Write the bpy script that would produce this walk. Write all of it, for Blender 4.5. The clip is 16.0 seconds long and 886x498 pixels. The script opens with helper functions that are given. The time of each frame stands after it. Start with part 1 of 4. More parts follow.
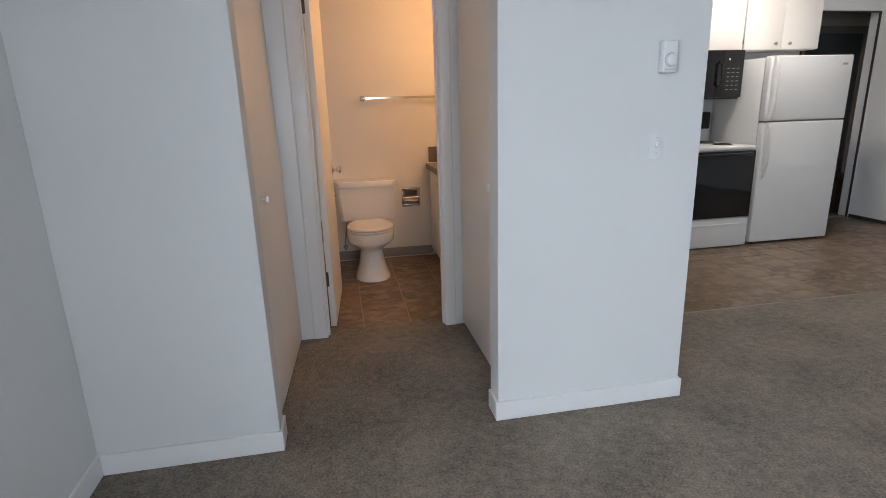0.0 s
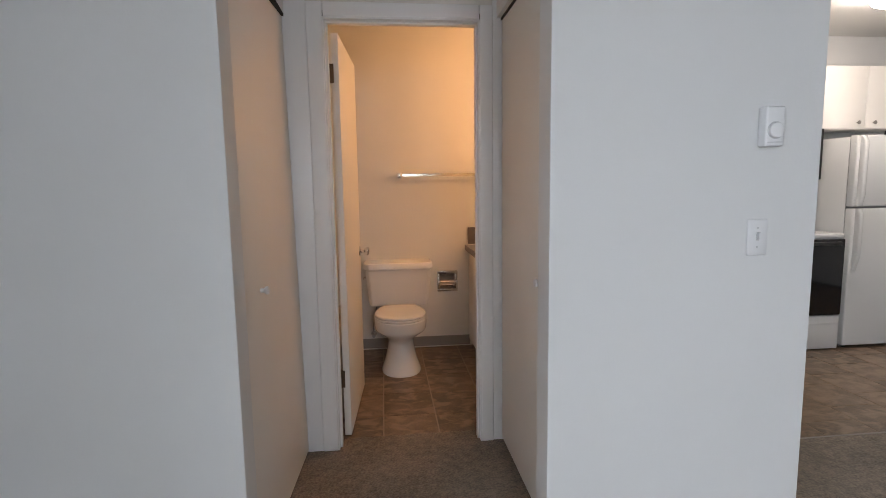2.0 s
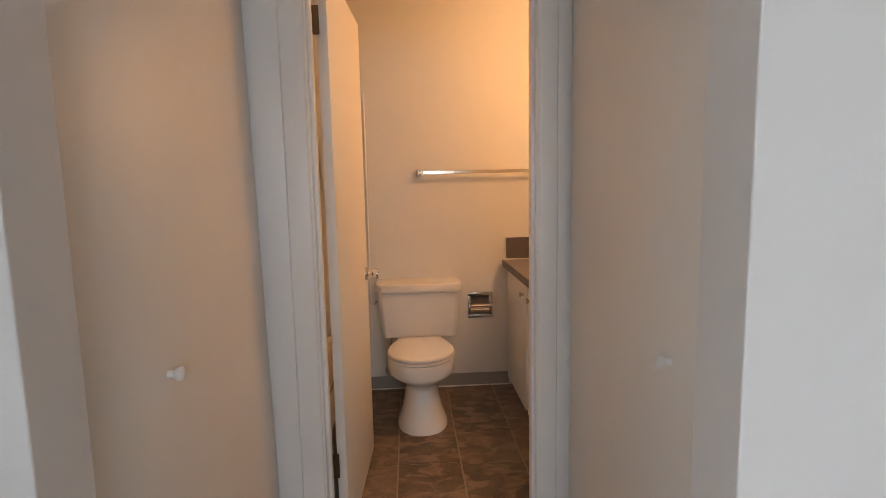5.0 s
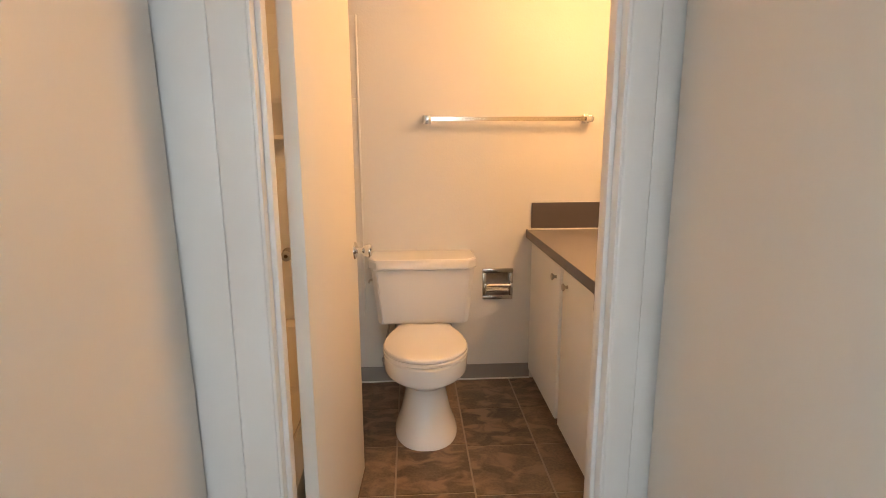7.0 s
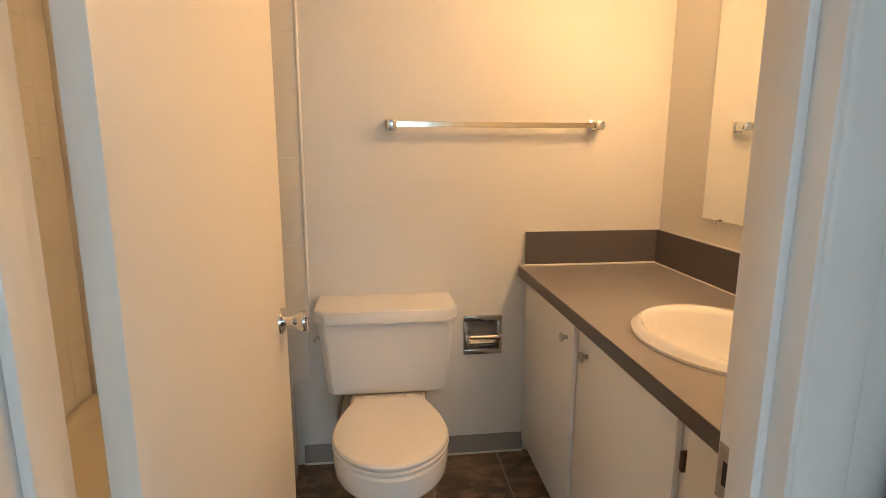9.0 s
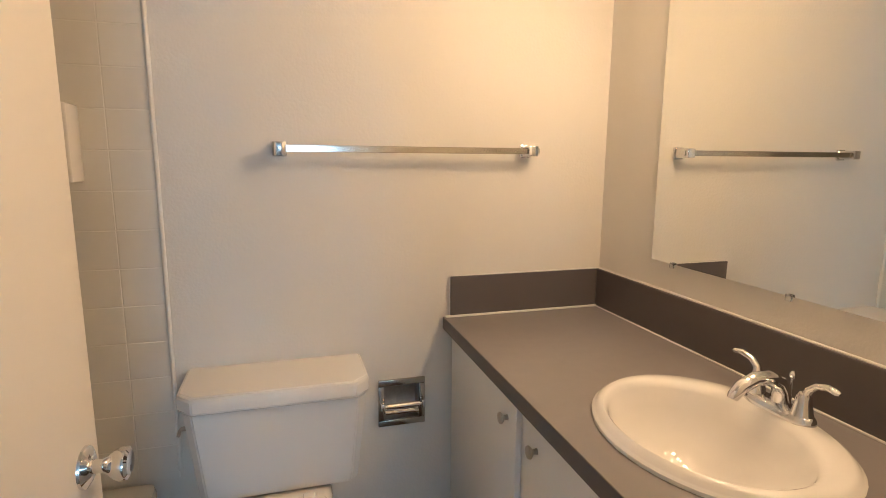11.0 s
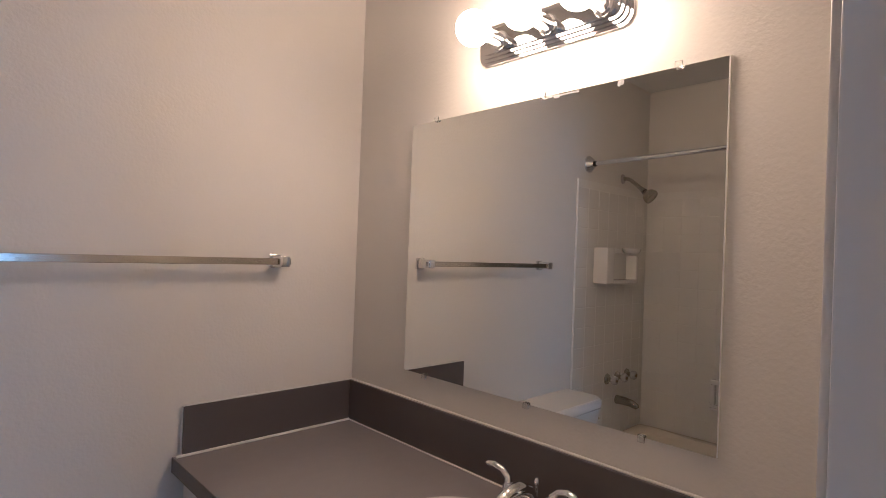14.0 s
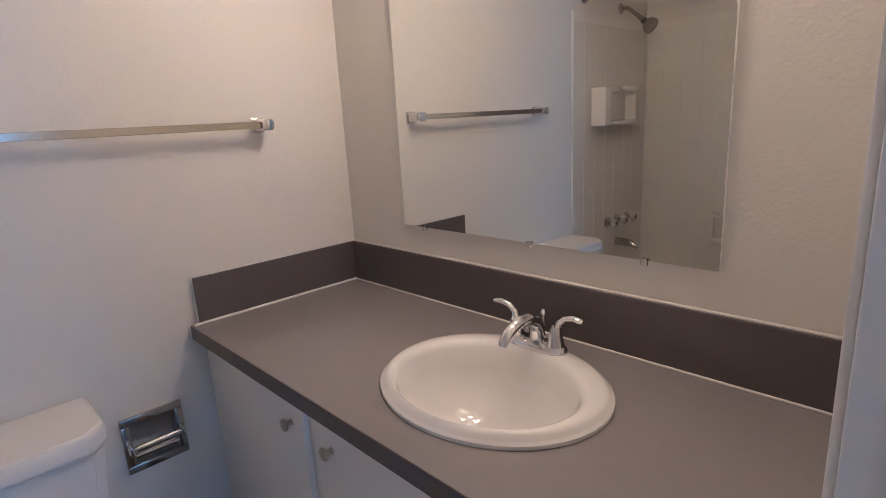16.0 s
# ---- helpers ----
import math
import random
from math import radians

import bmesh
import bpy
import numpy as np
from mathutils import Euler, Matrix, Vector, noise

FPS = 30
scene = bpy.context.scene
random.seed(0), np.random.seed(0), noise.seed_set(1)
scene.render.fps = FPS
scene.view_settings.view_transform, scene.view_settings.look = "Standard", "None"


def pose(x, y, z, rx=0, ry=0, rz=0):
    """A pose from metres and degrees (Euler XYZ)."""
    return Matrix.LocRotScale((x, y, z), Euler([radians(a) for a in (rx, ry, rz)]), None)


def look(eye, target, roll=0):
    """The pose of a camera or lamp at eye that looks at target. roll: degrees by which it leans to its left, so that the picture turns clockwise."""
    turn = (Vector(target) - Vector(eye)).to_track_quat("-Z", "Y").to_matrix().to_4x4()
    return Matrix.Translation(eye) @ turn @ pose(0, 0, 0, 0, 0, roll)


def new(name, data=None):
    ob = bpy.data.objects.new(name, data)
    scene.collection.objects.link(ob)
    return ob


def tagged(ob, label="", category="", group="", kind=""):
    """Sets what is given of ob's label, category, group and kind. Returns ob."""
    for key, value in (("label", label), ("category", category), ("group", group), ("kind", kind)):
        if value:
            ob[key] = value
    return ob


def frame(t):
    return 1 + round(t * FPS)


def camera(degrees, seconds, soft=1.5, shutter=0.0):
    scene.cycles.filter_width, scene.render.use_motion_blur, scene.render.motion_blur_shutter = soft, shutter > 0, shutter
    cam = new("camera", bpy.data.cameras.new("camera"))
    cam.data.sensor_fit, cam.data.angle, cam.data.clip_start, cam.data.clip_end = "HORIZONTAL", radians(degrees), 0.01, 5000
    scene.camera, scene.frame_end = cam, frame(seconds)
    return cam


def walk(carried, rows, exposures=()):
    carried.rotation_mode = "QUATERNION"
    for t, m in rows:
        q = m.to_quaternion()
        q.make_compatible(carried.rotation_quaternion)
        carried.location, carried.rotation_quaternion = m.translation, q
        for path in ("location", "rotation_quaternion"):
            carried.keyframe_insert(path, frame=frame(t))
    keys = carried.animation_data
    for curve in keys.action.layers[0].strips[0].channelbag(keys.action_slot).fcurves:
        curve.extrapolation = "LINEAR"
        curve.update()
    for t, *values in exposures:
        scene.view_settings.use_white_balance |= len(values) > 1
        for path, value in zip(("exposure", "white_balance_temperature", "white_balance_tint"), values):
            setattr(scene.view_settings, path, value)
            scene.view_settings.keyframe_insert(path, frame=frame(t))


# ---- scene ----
cam = camera(79.3, 16.0, soft=0.6)
PATH = [
    (0, (0.314, -1.951, 1.322), (0.67, -0.053, 0.8), -1.7),
    (0.5, (0.342, -1.853, 1.287), (0.67, 0.063, 0.816), -1.7),
    (1, (0.395, -1.743, 1.282), (0.673, 0.198, 0.885), -1.5),
    (1.5, (0.429, -1.637, 1.31), (0.665, 0.326, 1.004), -1.2),
    (2, (0.422, -1.509, 1.318), (0.637, 0.464, 1.076), -0.8),
    (2.5, (0.384, -1.351, 1.313), (0.586, 0.631, 1.129), -0.5),
    (3, (0.359, -1.212, 1.333), (0.554, 0.772, 1.173), -0.4),
    (3.5, (0.374, -1.081, 1.32), (0.553, 0.904, 1.153), -1.0),
    (4, (0.424, -0.933, 1.316), (0.588, 1.051, 1.119), -1.2),
    (4.5, (0.47, -0.785, 1.324), (0.604, 1.199, 1.107), -1.5),
    (7, (0.462, -0.002, 1.288), (0.58, 1.954, 0.888), -0.2),
    (7.5, (0.502, 0.178, 1.297), (0.623, 2.128, 0.87), -0.2),
    (8, (0.491, 0.331, 1.322), (0.622, 2.276, 0.877), -0.2),
    (8.5, (0.464, 0.476, 1.306), (0.64, 2.427, 0.902), -0.0),
    (8.7, (0.471, 0.542, 1.304), (0.676, 2.494, 0.917), 0.1),
    (11, (0.565, 1.022, 1.359), (1.117, 2.916, 1.029), 0.4),
    (11.5, (0.572, 1.071, 1.381), (1.282, 2.921, 1.104), 1.7),
    (12, (0.563, 1.101, 1.393), (1.449, 2.882, 1.192), 2.5),
    (12.5, (0.57, 1.111, 1.402), (1.609, 2.814, 1.264), 3.0),
    (13, (0.558, 1.116, 1.409), (1.752, 2.719, 1.336), 3.4),
    (13.5, (0.565, 1.111, 1.415), (1.863, 2.625, 1.406), 2.8),
    (14, (0.548, 1.112, 1.434), (1.934, 2.554, 1.448), 2.1),
    (14.5, (0.545, 1.117, 1.432), (1.969, 2.522, 1.408), 0.6),
    (15, (0.547, 1.127, 1.418), (1.98, 2.516, 1.288), -0.5),
    (15.5, (0.581, 1.126, 1.384), (1.971, 2.540, 1.116), -1.9),
    (16, (0.576, 1.136, 1.376), (1.925, 2.535, 0.904), -3.2),
]

EXPOSURES = [
    (0.0, 0.33, 7100, 18), (3.5, 0.12, 7950, 22), (4.5, 0.17, 8050, 22), (7.0, 0.98, 7700, 13), (8.7, 0.80, 6700, 5),
    (11.0, 0.66, 5250, 0), (12.5, 0.52, 4800, 9), (14.0, -0.20, 4380, 10), (15.0, -0.29, 4280, 10), (16.0, 0.17, 4170, 8)]
walk(cam, [(t, look(eye, target, roll)) for t, eye, target, roll in PATH], EXPOSURES)

# ---- light ----
world = bpy.data.worlds.new("sky")
scene.world = world
world.use_nodes = True
wn = world.node_tree.nodes
sky = wn.new("ShaderNodeTexSky")
sky.sky_type = "NISHITA"
sky.sun_disc = False
sky.sun_elevation, sky.sun_rotation = radians(40), radians(60)
wn["Background"].inputs["Strength"].default_value = 0.1
world.node_tree.links.new(sky.outputs["Color"], wn["Background"].inputs["Color"])

WINDOW_POWER, SIDE_POWER, BULB, KITCHEN_LAMP = 46.0, 132.0, 66.0, 76.0


def lamp_area(name, m, sx, sy, power, color):
    data = bpy.data.lights.new(name, "AREA")
    data.shape, data.size, data.size_y, data.energy, data.color = "RECTANGLE", sx, sy, power, color
    ob = new(name, data)
    ob.matrix_world = m
    return ob


lamp_area("window_daylight", pose(1.15, -4.75, 1.75, 62, 0, 0), 1.7, 1.6, WINDOW_POWER, (0.67, 0.84, 1.0))
lamp_area("side_window_daylight", pose(-1.25, -2.65, 2.05, 52, 0, -90), 1.9, 1.9, SIDE_POWER, (0.67, 0.84, 1.0))

# ---- materials ----


def material(name, color, rough=0.5, metal=0.0, spread=0.06, scale=6.0, bump=0.0, bump_scale=300.0, fine=0.0, island=False, coat=0.0, second=None):
    """Principled surface with blotches at two scales, fine relief and small shifts from object to object."""
    m = bpy.data.materials.new(name)
    m.use_nodes = True
    nt = m.node_tree
    b = nt.nodes["Principled BSDF"]
    b.inputs["Roughness"].default_value = rough
    b.inputs["Metallic"].default_value = metal
    b.inputs["Coat Weight"].default_value = coat
    b.inputs["Coat Roughness"].default_value = 0.08
    geo = nt.nodes.new("ShaderNodeNewGeometry")
    n1 = nt.nodes.new("ShaderNodeTexNoise")
    n1.inputs["Scale"].default_value, n1.inputs["Detail"].default_value = scale, 4.0
    nt.links.new(geo.outputs["Position"], n1.inputs["Vector"])
    ramp = nt.nodes.new("ShaderNodeMix")
    ramp.data_type = "RGBA"
    lo = [c * (1 - spread) for c in color]
    hi = [min(1.0, c * (1 + spread)) for c in (second or color)]
    ramp.inputs[6].default_value, ramp.inputs[7].default_value = (*lo, 1), (*hi, 1)
    nt.links.new(n1.outputs["Fac"], ramp.inputs[0])
    out = ramp.outputs[2]
    if fine:
        n2 = nt.nodes.new("ShaderNodeTexNoise")
        n2.inputs["Scale"].default_value, n2.inputs["Detail"].default_value = bump_scale, 2.0
        nt.links.new(geo.outputs["Position"], n2.inputs["Vector"])
        mul = nt.nodes.new("ShaderNodeMapRange")
        mul.inputs["From Min"].default_value, mul.inputs["From Max"].default_value = 0.3, 0.7
        mul.inputs["To Min"].default_value, mul.inputs["To Max"].default_value = 1 - fine, 1 + fine
        nt.links.new(n2.outputs["Fac"], mul.inputs["Value"])
        sc = nt.nodes.new("ShaderNodeVectorMath")
        sc.operation = "SCALE"
        nt.links.new(out, sc.inputs[0])
        nt.links.new(mul.outputs["Result"], sc.inputs["Scale"])
        out = sc.outputs[0]
    if island:
        info = nt.nodes.new("ShaderNodeObjectInfo")
        mr = nt.nodes.new("ShaderNodeMapRange")
        mr.inputs["To Min"].default_value, mr.inputs["To Max"].default_value = 0.68, 1.32
        nt.links.new(info.outputs["Random"], mr.inputs["Value"])
        sc = nt.nodes.new("ShaderNodeVectorMath")
        sc.operation = "SCALE"
        nt.links.new(out, sc.inputs[0])
        nt.links.new(mr.outputs["Result"], sc.inputs["Scale"])
        out = sc.outputs[0]
    nt.links.new(out, b.inputs["Base Color"])
    if bump:
        n3 = nt.nodes.new("ShaderNodeTexNoise")
        n3.inputs["Scale"].default_value, n3.inputs["Detail"].default_value = bump_scale, 3.0
        nt.links.new(geo.outputs["Position"], n3.inputs["Vector"])
        bp = nt.nodes.new("ShaderNodeBump")
        bp.inputs["Strength"].default_value, bp.inputs["Distance"].default_value = 1.0, bump
        nt.links.new(n3.outputs["Fac"], bp.inputs["Height"])
        nt.links.new(bp.outputs["Normal"], b.inputs["Normal"])
    return m


def glow(name, color, strength):
    m = bpy.data.materials.new(name)
    m.use_nodes = True
    b = m.node_tree.nodes["Principled BSDF"]
    b.inputs["Base Color"].default_value = (0.9, 0.9, 0.88, 1)
    b.inputs["Emission Color"].default_value = (*color, 1)
    b.inputs["Emission Strength"].default_value = strength
    return m


def clear(name, color, rough=0.02):
    m = bpy.data.materials.new(name)
    m.use_nodes = True
    b = m.node_tree.nodes["Principled BSDF"]
    b.inputs["Base Color"].default_value = (*color, 1)
    b.inputs["Roughness"].default_value = rough
    b.inputs["Transmission Weight"].default_value = 1.0
    b.inputs["IOR"].default_value = 1.49
    return m


def vinyl(name, dark, light):
    """Printed slate vinyl: clouded browns with pale veins, a little gloss."""
    m = material(name, dark, rough=0.32, spread=0.26, scale=7.0, bump=0.0008, bump_scale=90.0, fine=0.20, island=True, second=light)
    nt = m.node_tree
    b = nt.nodes["Principled BSDF"]
    base = b.inputs["Base Color"].links[0].from_socket
    geo = nt.nodes.new("ShaderNodeNewGeometry")
    info = nt.nodes.new("ShaderNodeObjectInfo")
    shift = nt.nodes.new("ShaderNodeVectorMath")
    shift.operation = "MULTIPLY_ADD"
    shift.inputs[1].default_value = (7.0, 3.0, 5.0)
    nt.links.new(info.outputs["Random"], shift.inputs[0])
    streak = nt.nodes.new("ShaderNodeVectorMath")
    streak.operation = "MULTIPLY"
    streak.inputs[1].default_value = (1.0, 1.4, 1.0)
    nt.links.new(geo.outputs["Position"], streak.inputs[0])
    nt.links.new(streak.outputs[0], shift.inputs[2])
    vein = nt.nodes.new("ShaderNodeTexNoise")
    vein.inputs["Scale"].default_value, vein.inputs["Detail"].default_value, vein.inputs["Distortion"].default_value = 10.0, 12.0, 0.7
    nt.links.new(shift.outputs[0], vein.inputs["Vector"])
    ramp = nt.nodes.new("ShaderNodeValToRGB")
    ramp.color_ramp.elements[0].position, ramp.color_ramp.elements[0].color = 0.47, (0, 0, 0, 1)
    ramp.color_ramp.elements[1].position, ramp.color_ramp.elements[1].color = 0.63, (0.85, 0.85, 0.85, 1)
    nt.links.new(vein.outputs["Fac"], ramp.inputs["Fac"])
    mix = nt.nodes.new("ShaderNodeMix")
    mix.data_type = "RGBA"
    nt.links.new(ramp.outputs["Color"], mix.inputs[0])
    nt.links.new(base, mix.inputs[6])
    mix.inputs[7].default_value = (*[min(1, c * 1.35) for c in light], 1)
    nt.links.new(mix.outputs[2], b.inputs["Base Color"])
    return m


def carpet_pile(name, dark, light):
    """Cut pile: foot-worn blotches, tufts in clumps and fine yarn ends, with relief from both."""
    m = bpy.data.materials.new(name)
    m.use_nodes = True
    nt = m.node_tree
    b = nt.nodes["Principled BSDF"]
    b.inputs["Roughness"].default_value = 0.95
    b.inputs["Sheen Weight"].default_value = 0.15
    geo = nt.nodes.new("ShaderNodeNewGeometry")
    total = None
    for scale, weight, detail in ((2.6, 0.30, 3.0), (24.0, 0.28, 3.0), (95.0, 0.42, 2.0)):
        n = nt.nodes.new("ShaderNodeTexNoise")
        n.inputs["Scale"].default_value, n.inputs["Detail"].default_value = scale, detail
        nt.links.new(geo.outputs["Position"], n.inputs["Vector"])
        mul = nt.nodes.new("ShaderNodeMath")
        mul.operation = "MULTIPLY_ADD"
        nt.links.new(n.outputs["Fac"], mul.inputs[0])
        mul.inputs[1].default_value, mul.inputs[2].default_value = weight, 0.0
        if total is not None:
            nt.links.new(total, mul.inputs[2])
        total = mul.outputs[0]
    ramp = nt.nodes.new("ShaderNodeMapRange")
    ramp.inputs["From Min"].default_value, ramp.inputs["From Max"].default_value = 0.37, 0.63
    nt.links.new(total, ramp.inputs["Value"])
    mix = nt.nodes.new("ShaderNodeMix")
    mix.data_type = "RGBA"
    mix.inputs[6].default_value, mix.inputs[7].default_value = (*dark, 1), (*light, 1)
    nt.links.new(ramp.outputs["Result"], mix.inputs[0])
    nt.links.new(mix.outputs[2], b.inputs["Base Color"])
    bp = nt.nodes.new("ShaderNodeBump")
    bp.inputs["Strength"].default_value, bp.inputs["Distance"].default_value = 1.0, 0.012
    nt.links.new(total, bp.inputs["Height"])
    nt.links.new(bp.outputs["Normal"], b.inputs["Normal"])
    return m


M_WALL = material("wall_paint", (0.74, 0.75, 0.75), rough=0.62, spread=0.02, scale=1.3, bump=0.0004, bump_scale=95.0)
M_BATH = material("bath_wall_paint", (0.75, 0.725, 0.68), rough=0.5, spread=0.02, scale=1.4, bump=0.0009, bump_scale=115.0)
M_ENTRY = material("entry_wall_paint", (0.68, 0.63, 0.55), rough=0.65, spread=0.03, scale=1.5, bump=0.0006, bump_scale=85.0)
M_CEIL = material("ceiling_paint", (0.76, 0.76, 0.75), rough=0.8, spread=0.02, scale=2.0, bump=0.001, bump_scale=120.0)
M_TRIM = material("white_gloss_trim", (0.83, 0.83, 0.83), rough=0.33, spread=0.03, scale=5.0, bump=0.0004, bump_scale=40.0)
M_DOOR = material("cream_door_paint", (0.82, 0.79, 0.745), rough=0.42, spread=0.04, scale=2.5, bump=0.0003, bump_scale=60.0)
M_CARPET = carpet_pile("brown_carpet", (0.085, 0.066, 0.048), (0.295, 0.235, 0.178))
M_VINYL = vinyl("slate_vinyl", (0.047, 0.030, 0.020), (0.240, 0.166, 0.112))
M_JOINT = material("vinyl_joint", (0.34, 0.275, 0.21), rough=0.5, spread=0.1, scale=20.0)
M_COVE = material("grey_cove_base", (0.30, 0.27, 0.245), rough=0.5, spread=0.05, scale=8.0)
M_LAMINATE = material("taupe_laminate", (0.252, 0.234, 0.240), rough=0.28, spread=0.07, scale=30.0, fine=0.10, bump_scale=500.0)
# Laminate of front edge and backsplash, set darker than the worktop.
M_LAMEDGE = material("laminate_edge_darker", (0.112, 0.096, 0.098), rough=0.4, spread=0.06, scale=12.0)
M_CAULK = material("white_caulk", (0.78, 0.76, 0.72), rough=0.3, spread=0.05, scale=20.0)
M_CHROME = material("chrome", (0.78, 0.78, 0.79), rough=0.055, metal=1.0, spread=0.03, scale=10.0)
# Chrome darkened to imitate the dim room mirrored in the towel bar.
M_DARKCHROME = material("darkened_chrome", (0.50, 0.47, 0.42), rough=0.16, metal=1.0, spread=0.08, scale=14.0)
M_NICKEL = material("brushed_nickel", (0.52, 0.47, 0.40), rough=0.28, metal=1.0, spread=0.06, scale=30.0)
M_STEEL = material("worn_steel", (0.42, 0.40, 0.38), rough=0.38, metal=1.0, spread=0.3, scale=60.0)
M_HINGE = material("dark_bronze_hinge", (0.12, 0.085, 0.055), rough=0.4, metal=0.8, spread=0.35, scale=120.0)
M_CHINA = material("white_china", (0.82, 0.805, 0.79), rough=0.045, spread=0.015, scale=3.0)
M_SEAT = material("white_seat_plastic", (0.82, 0.80, 0.78), rough=0.13, spread=0.015, scale=3.0)
M_TUB = material("cream_tub_enamel", (0.80, 0.74, 0.62), rough=0.14, spread=0.02, scale=3.0, coat=0.3)
M_TILE = material("glazed_wall_tile", (0.80, 0.785, 0.745), rough=0.2, spread=0.02, scale=4.0, island=False)
M_GROUT = material("wall_grout", (0.795, 0.78, 0.74), rough=0.6, spread=0.05, scale=40.0)
M_CABINET = material("cabinet_paint", (0.84, 0.825, 0.79), rough=0.4, spread=0.03, scale=5.0, bump=0.0003, bump_scale=70.0)
M_APPLIANCE = material("white_appliance_enamel", (0.80, 0.82, 0.82), rough=0.25, spread=0.015, scale=3.0, bump=0.0003, bump_scale=350.0)
M_BLACK = material("black_glass", (0.008, 0.008, 0.010), rough=0.09, spread=0.1, scale=3.0)
M_BLACKPL = material("black_plastic", (0.014, 0.014, 0.015), rough=0.35, spread=0.2, scale=30.0)
M_PLASTIC = material("white_plastic", (0.78, 0.79, 0.80), rough=0.35, spread=0.02, scale=20.0)
M_GREYPL = material("grey_print", (0.35, 0.36, 0.37), rough=0.5, spread=0.05, scale=20.0)
M_LIGHTGREY = material("pale_grey_plastic", (0.55, 0.56, 0.57), rough=0.4, spread=0.03, scale=20.0)
M_KEYS = material("dim_key_print", (0.24, 0.24, 0.25), rough=0.5, spread=0.2, scale=60.0)
# Near-black colour that stands in for shade in gaps, holes and closets.
M_GAP_SHADE = material("gap_shade_paint", (0.03, 0.025, 0.02), rough=0.9, spread=0.2, scale=30.0)
M_MIRROR = material("mirror_silver", (0.88, 0.885, 0.845), rough=0.0, metal=1.0, spread=0.004, scale=2.0)
M_BULB = glow("lit_bulb_glass", (1.0, 0.57, 0.27), BULB)
M_DOME = glow("lit_lamp_glass", (1.0, 0.97, 0.92), KITCHEN_LAMP)
M_CLEAR = clear("clear_acrylic", (0.95, 0.97, 0.97))
M_FROST = material("clouded_acrylic", (0.78, 0.77, 0.74), rough=0.12, spread=0.04, scale=40.0)
M_FROST.node_tree.nodes["Principled BSDF"].inputs["Transmission Weight"].default_value = 0.45
M_GLASS = clear("window_glass", (1, 1, 1), 0.0)
M_BROWN = material("dark_brown_wood", (0.07, 0.045, 0.03), rough=0.55, spread=0.25, scale=14.0)
M_GREYDOOR = material("grey_metal_door", (0.14, 0.15, 0.155), rough=0.5, spread=0.08, scale=6.0)
M_DARKBASE = material("dark_rubber_base", (0.035, 0.03, 0.03), rough=0.55, spread=0.15, scale=12.0)

# ---- mesh helpers ----


def add_box(bm, x0, x1, y0, y1, z0, z1, bevel=0.0, seg=2):
    r = bmesh.ops.create_cube(bm, size=1.0)
    for v in r["verts"]:
        v.co = Vector((x0 + (v.co.x + 0.5) * (x1 - x0), y0 + (v.co.y + 0.5) * (y1 - y0), z0 + (v.co.z + 0.5) * (z1 - z0)))
    if bevel:
        edges = {e for v in r["verts"] for e in v.link_edges}
        bmesh.ops.bevel(bm, geom=list(edges), offset=bevel, segments=seg, profile=0.5, affect="EDGES")
    return bm


def box(*a, **k):
    return add_box(bmesh.new(), *a, **k)


def holed_wall(x0, x1, y0, y1, z0, z1, hx0, hx1, hz0, hz1):
    """Wall slab across x with one opening cut through; an opening from the floor has hz0 equal to z0."""
    bm = bmesh.new()
    xs, zs = [x0, hx0, hx1, x1], ([z0, hz0, hz1, z1] if hz0 > z0 else [z0, hz1, z1])
    solid = lambda i, k: not (i == 1 and k == (1 if hz0 > z0 else 0))
    grid = {(i, k, s_): bm.verts.new((x, y, z)) for i, x in enumerate(xs) for k, z in enumerate(zs) for s_, y in enumerate((y0, y1))}
    nx, nz = len(xs) - 1, len(zs) - 1
    inside = lambda i, k: 0 <= i < nx and 0 <= k < nz and solid(i, k)
    for i in range(nx):
        for k in range(nz):
            if not solid(i, k):
                continue
            for s_ in (0, 1):
                bm.faces.new([grid[a, b, s_] for a, b in ((i, k), (i + 1, k), (i + 1, k + 1), (i, k + 1))])
            for (di, dk), ends in (((-1, 0), ((i, k), (i, k + 1))), ((1, 0), ((i + 1, k), (i + 1, k + 1))), ((0, -1), ((i, k), (i + 1, k))), ((0, 1), ((i, k + 1), (i + 1, k + 1)))):
                if not inside(i + di, k + dk):
                    (a, b), (c, d) = ends
                    bm.faces.new((grid[a, b, 0], grid[c, d, 0], grid[c, d, 1], grid[a, b, 1]))
    return bm


def finish(name, bm, mat, parent=None, smooth=False):
    bmesh.ops.recalc_face_normals(bm, faces=bm.faces)
    me = bpy.data.meshes.new(name)
    bm.to_mesh(me)
    bm.free()
    if smooth:
        me.shade_smooth()
        me.set_sharp_from_angle(angle=radians(38))
    me.materials.append(mat)
    ob = new(name, me)
    if parent is not None:
        ob.parent = parent
    return ob


def part(name, bm, mat, parent, label="", smooth=True):
    ob = finish(name, bm, mat, parent, smooth)
    return tagged(ob, label)


def structure(name, bm, mat, label, category, smooth=False):
    return tagged(finish(name, bm, mat, None, smooth), label, category, kind="structure")


def thing(name, x, y, z, label, category, group="", kind=""):
    ob = new(name)
    ob.location = (x, y, z)
    ob.empty_display_size = 0.05
    return tagged(ob, label, category, group, kind)


def under(ob, root):
    """Parent a part built in world coordinates to a thing whose empty is placed in the world."""
    ob.parent = root
    ob.matrix_parent_inverse = Matrix.Translation(root.location).inverted()
    return ob


def piece(name, bm, mat, root, label="", smooth=True):
    return under(part(name, bm, mat, None, label, smooth), root)


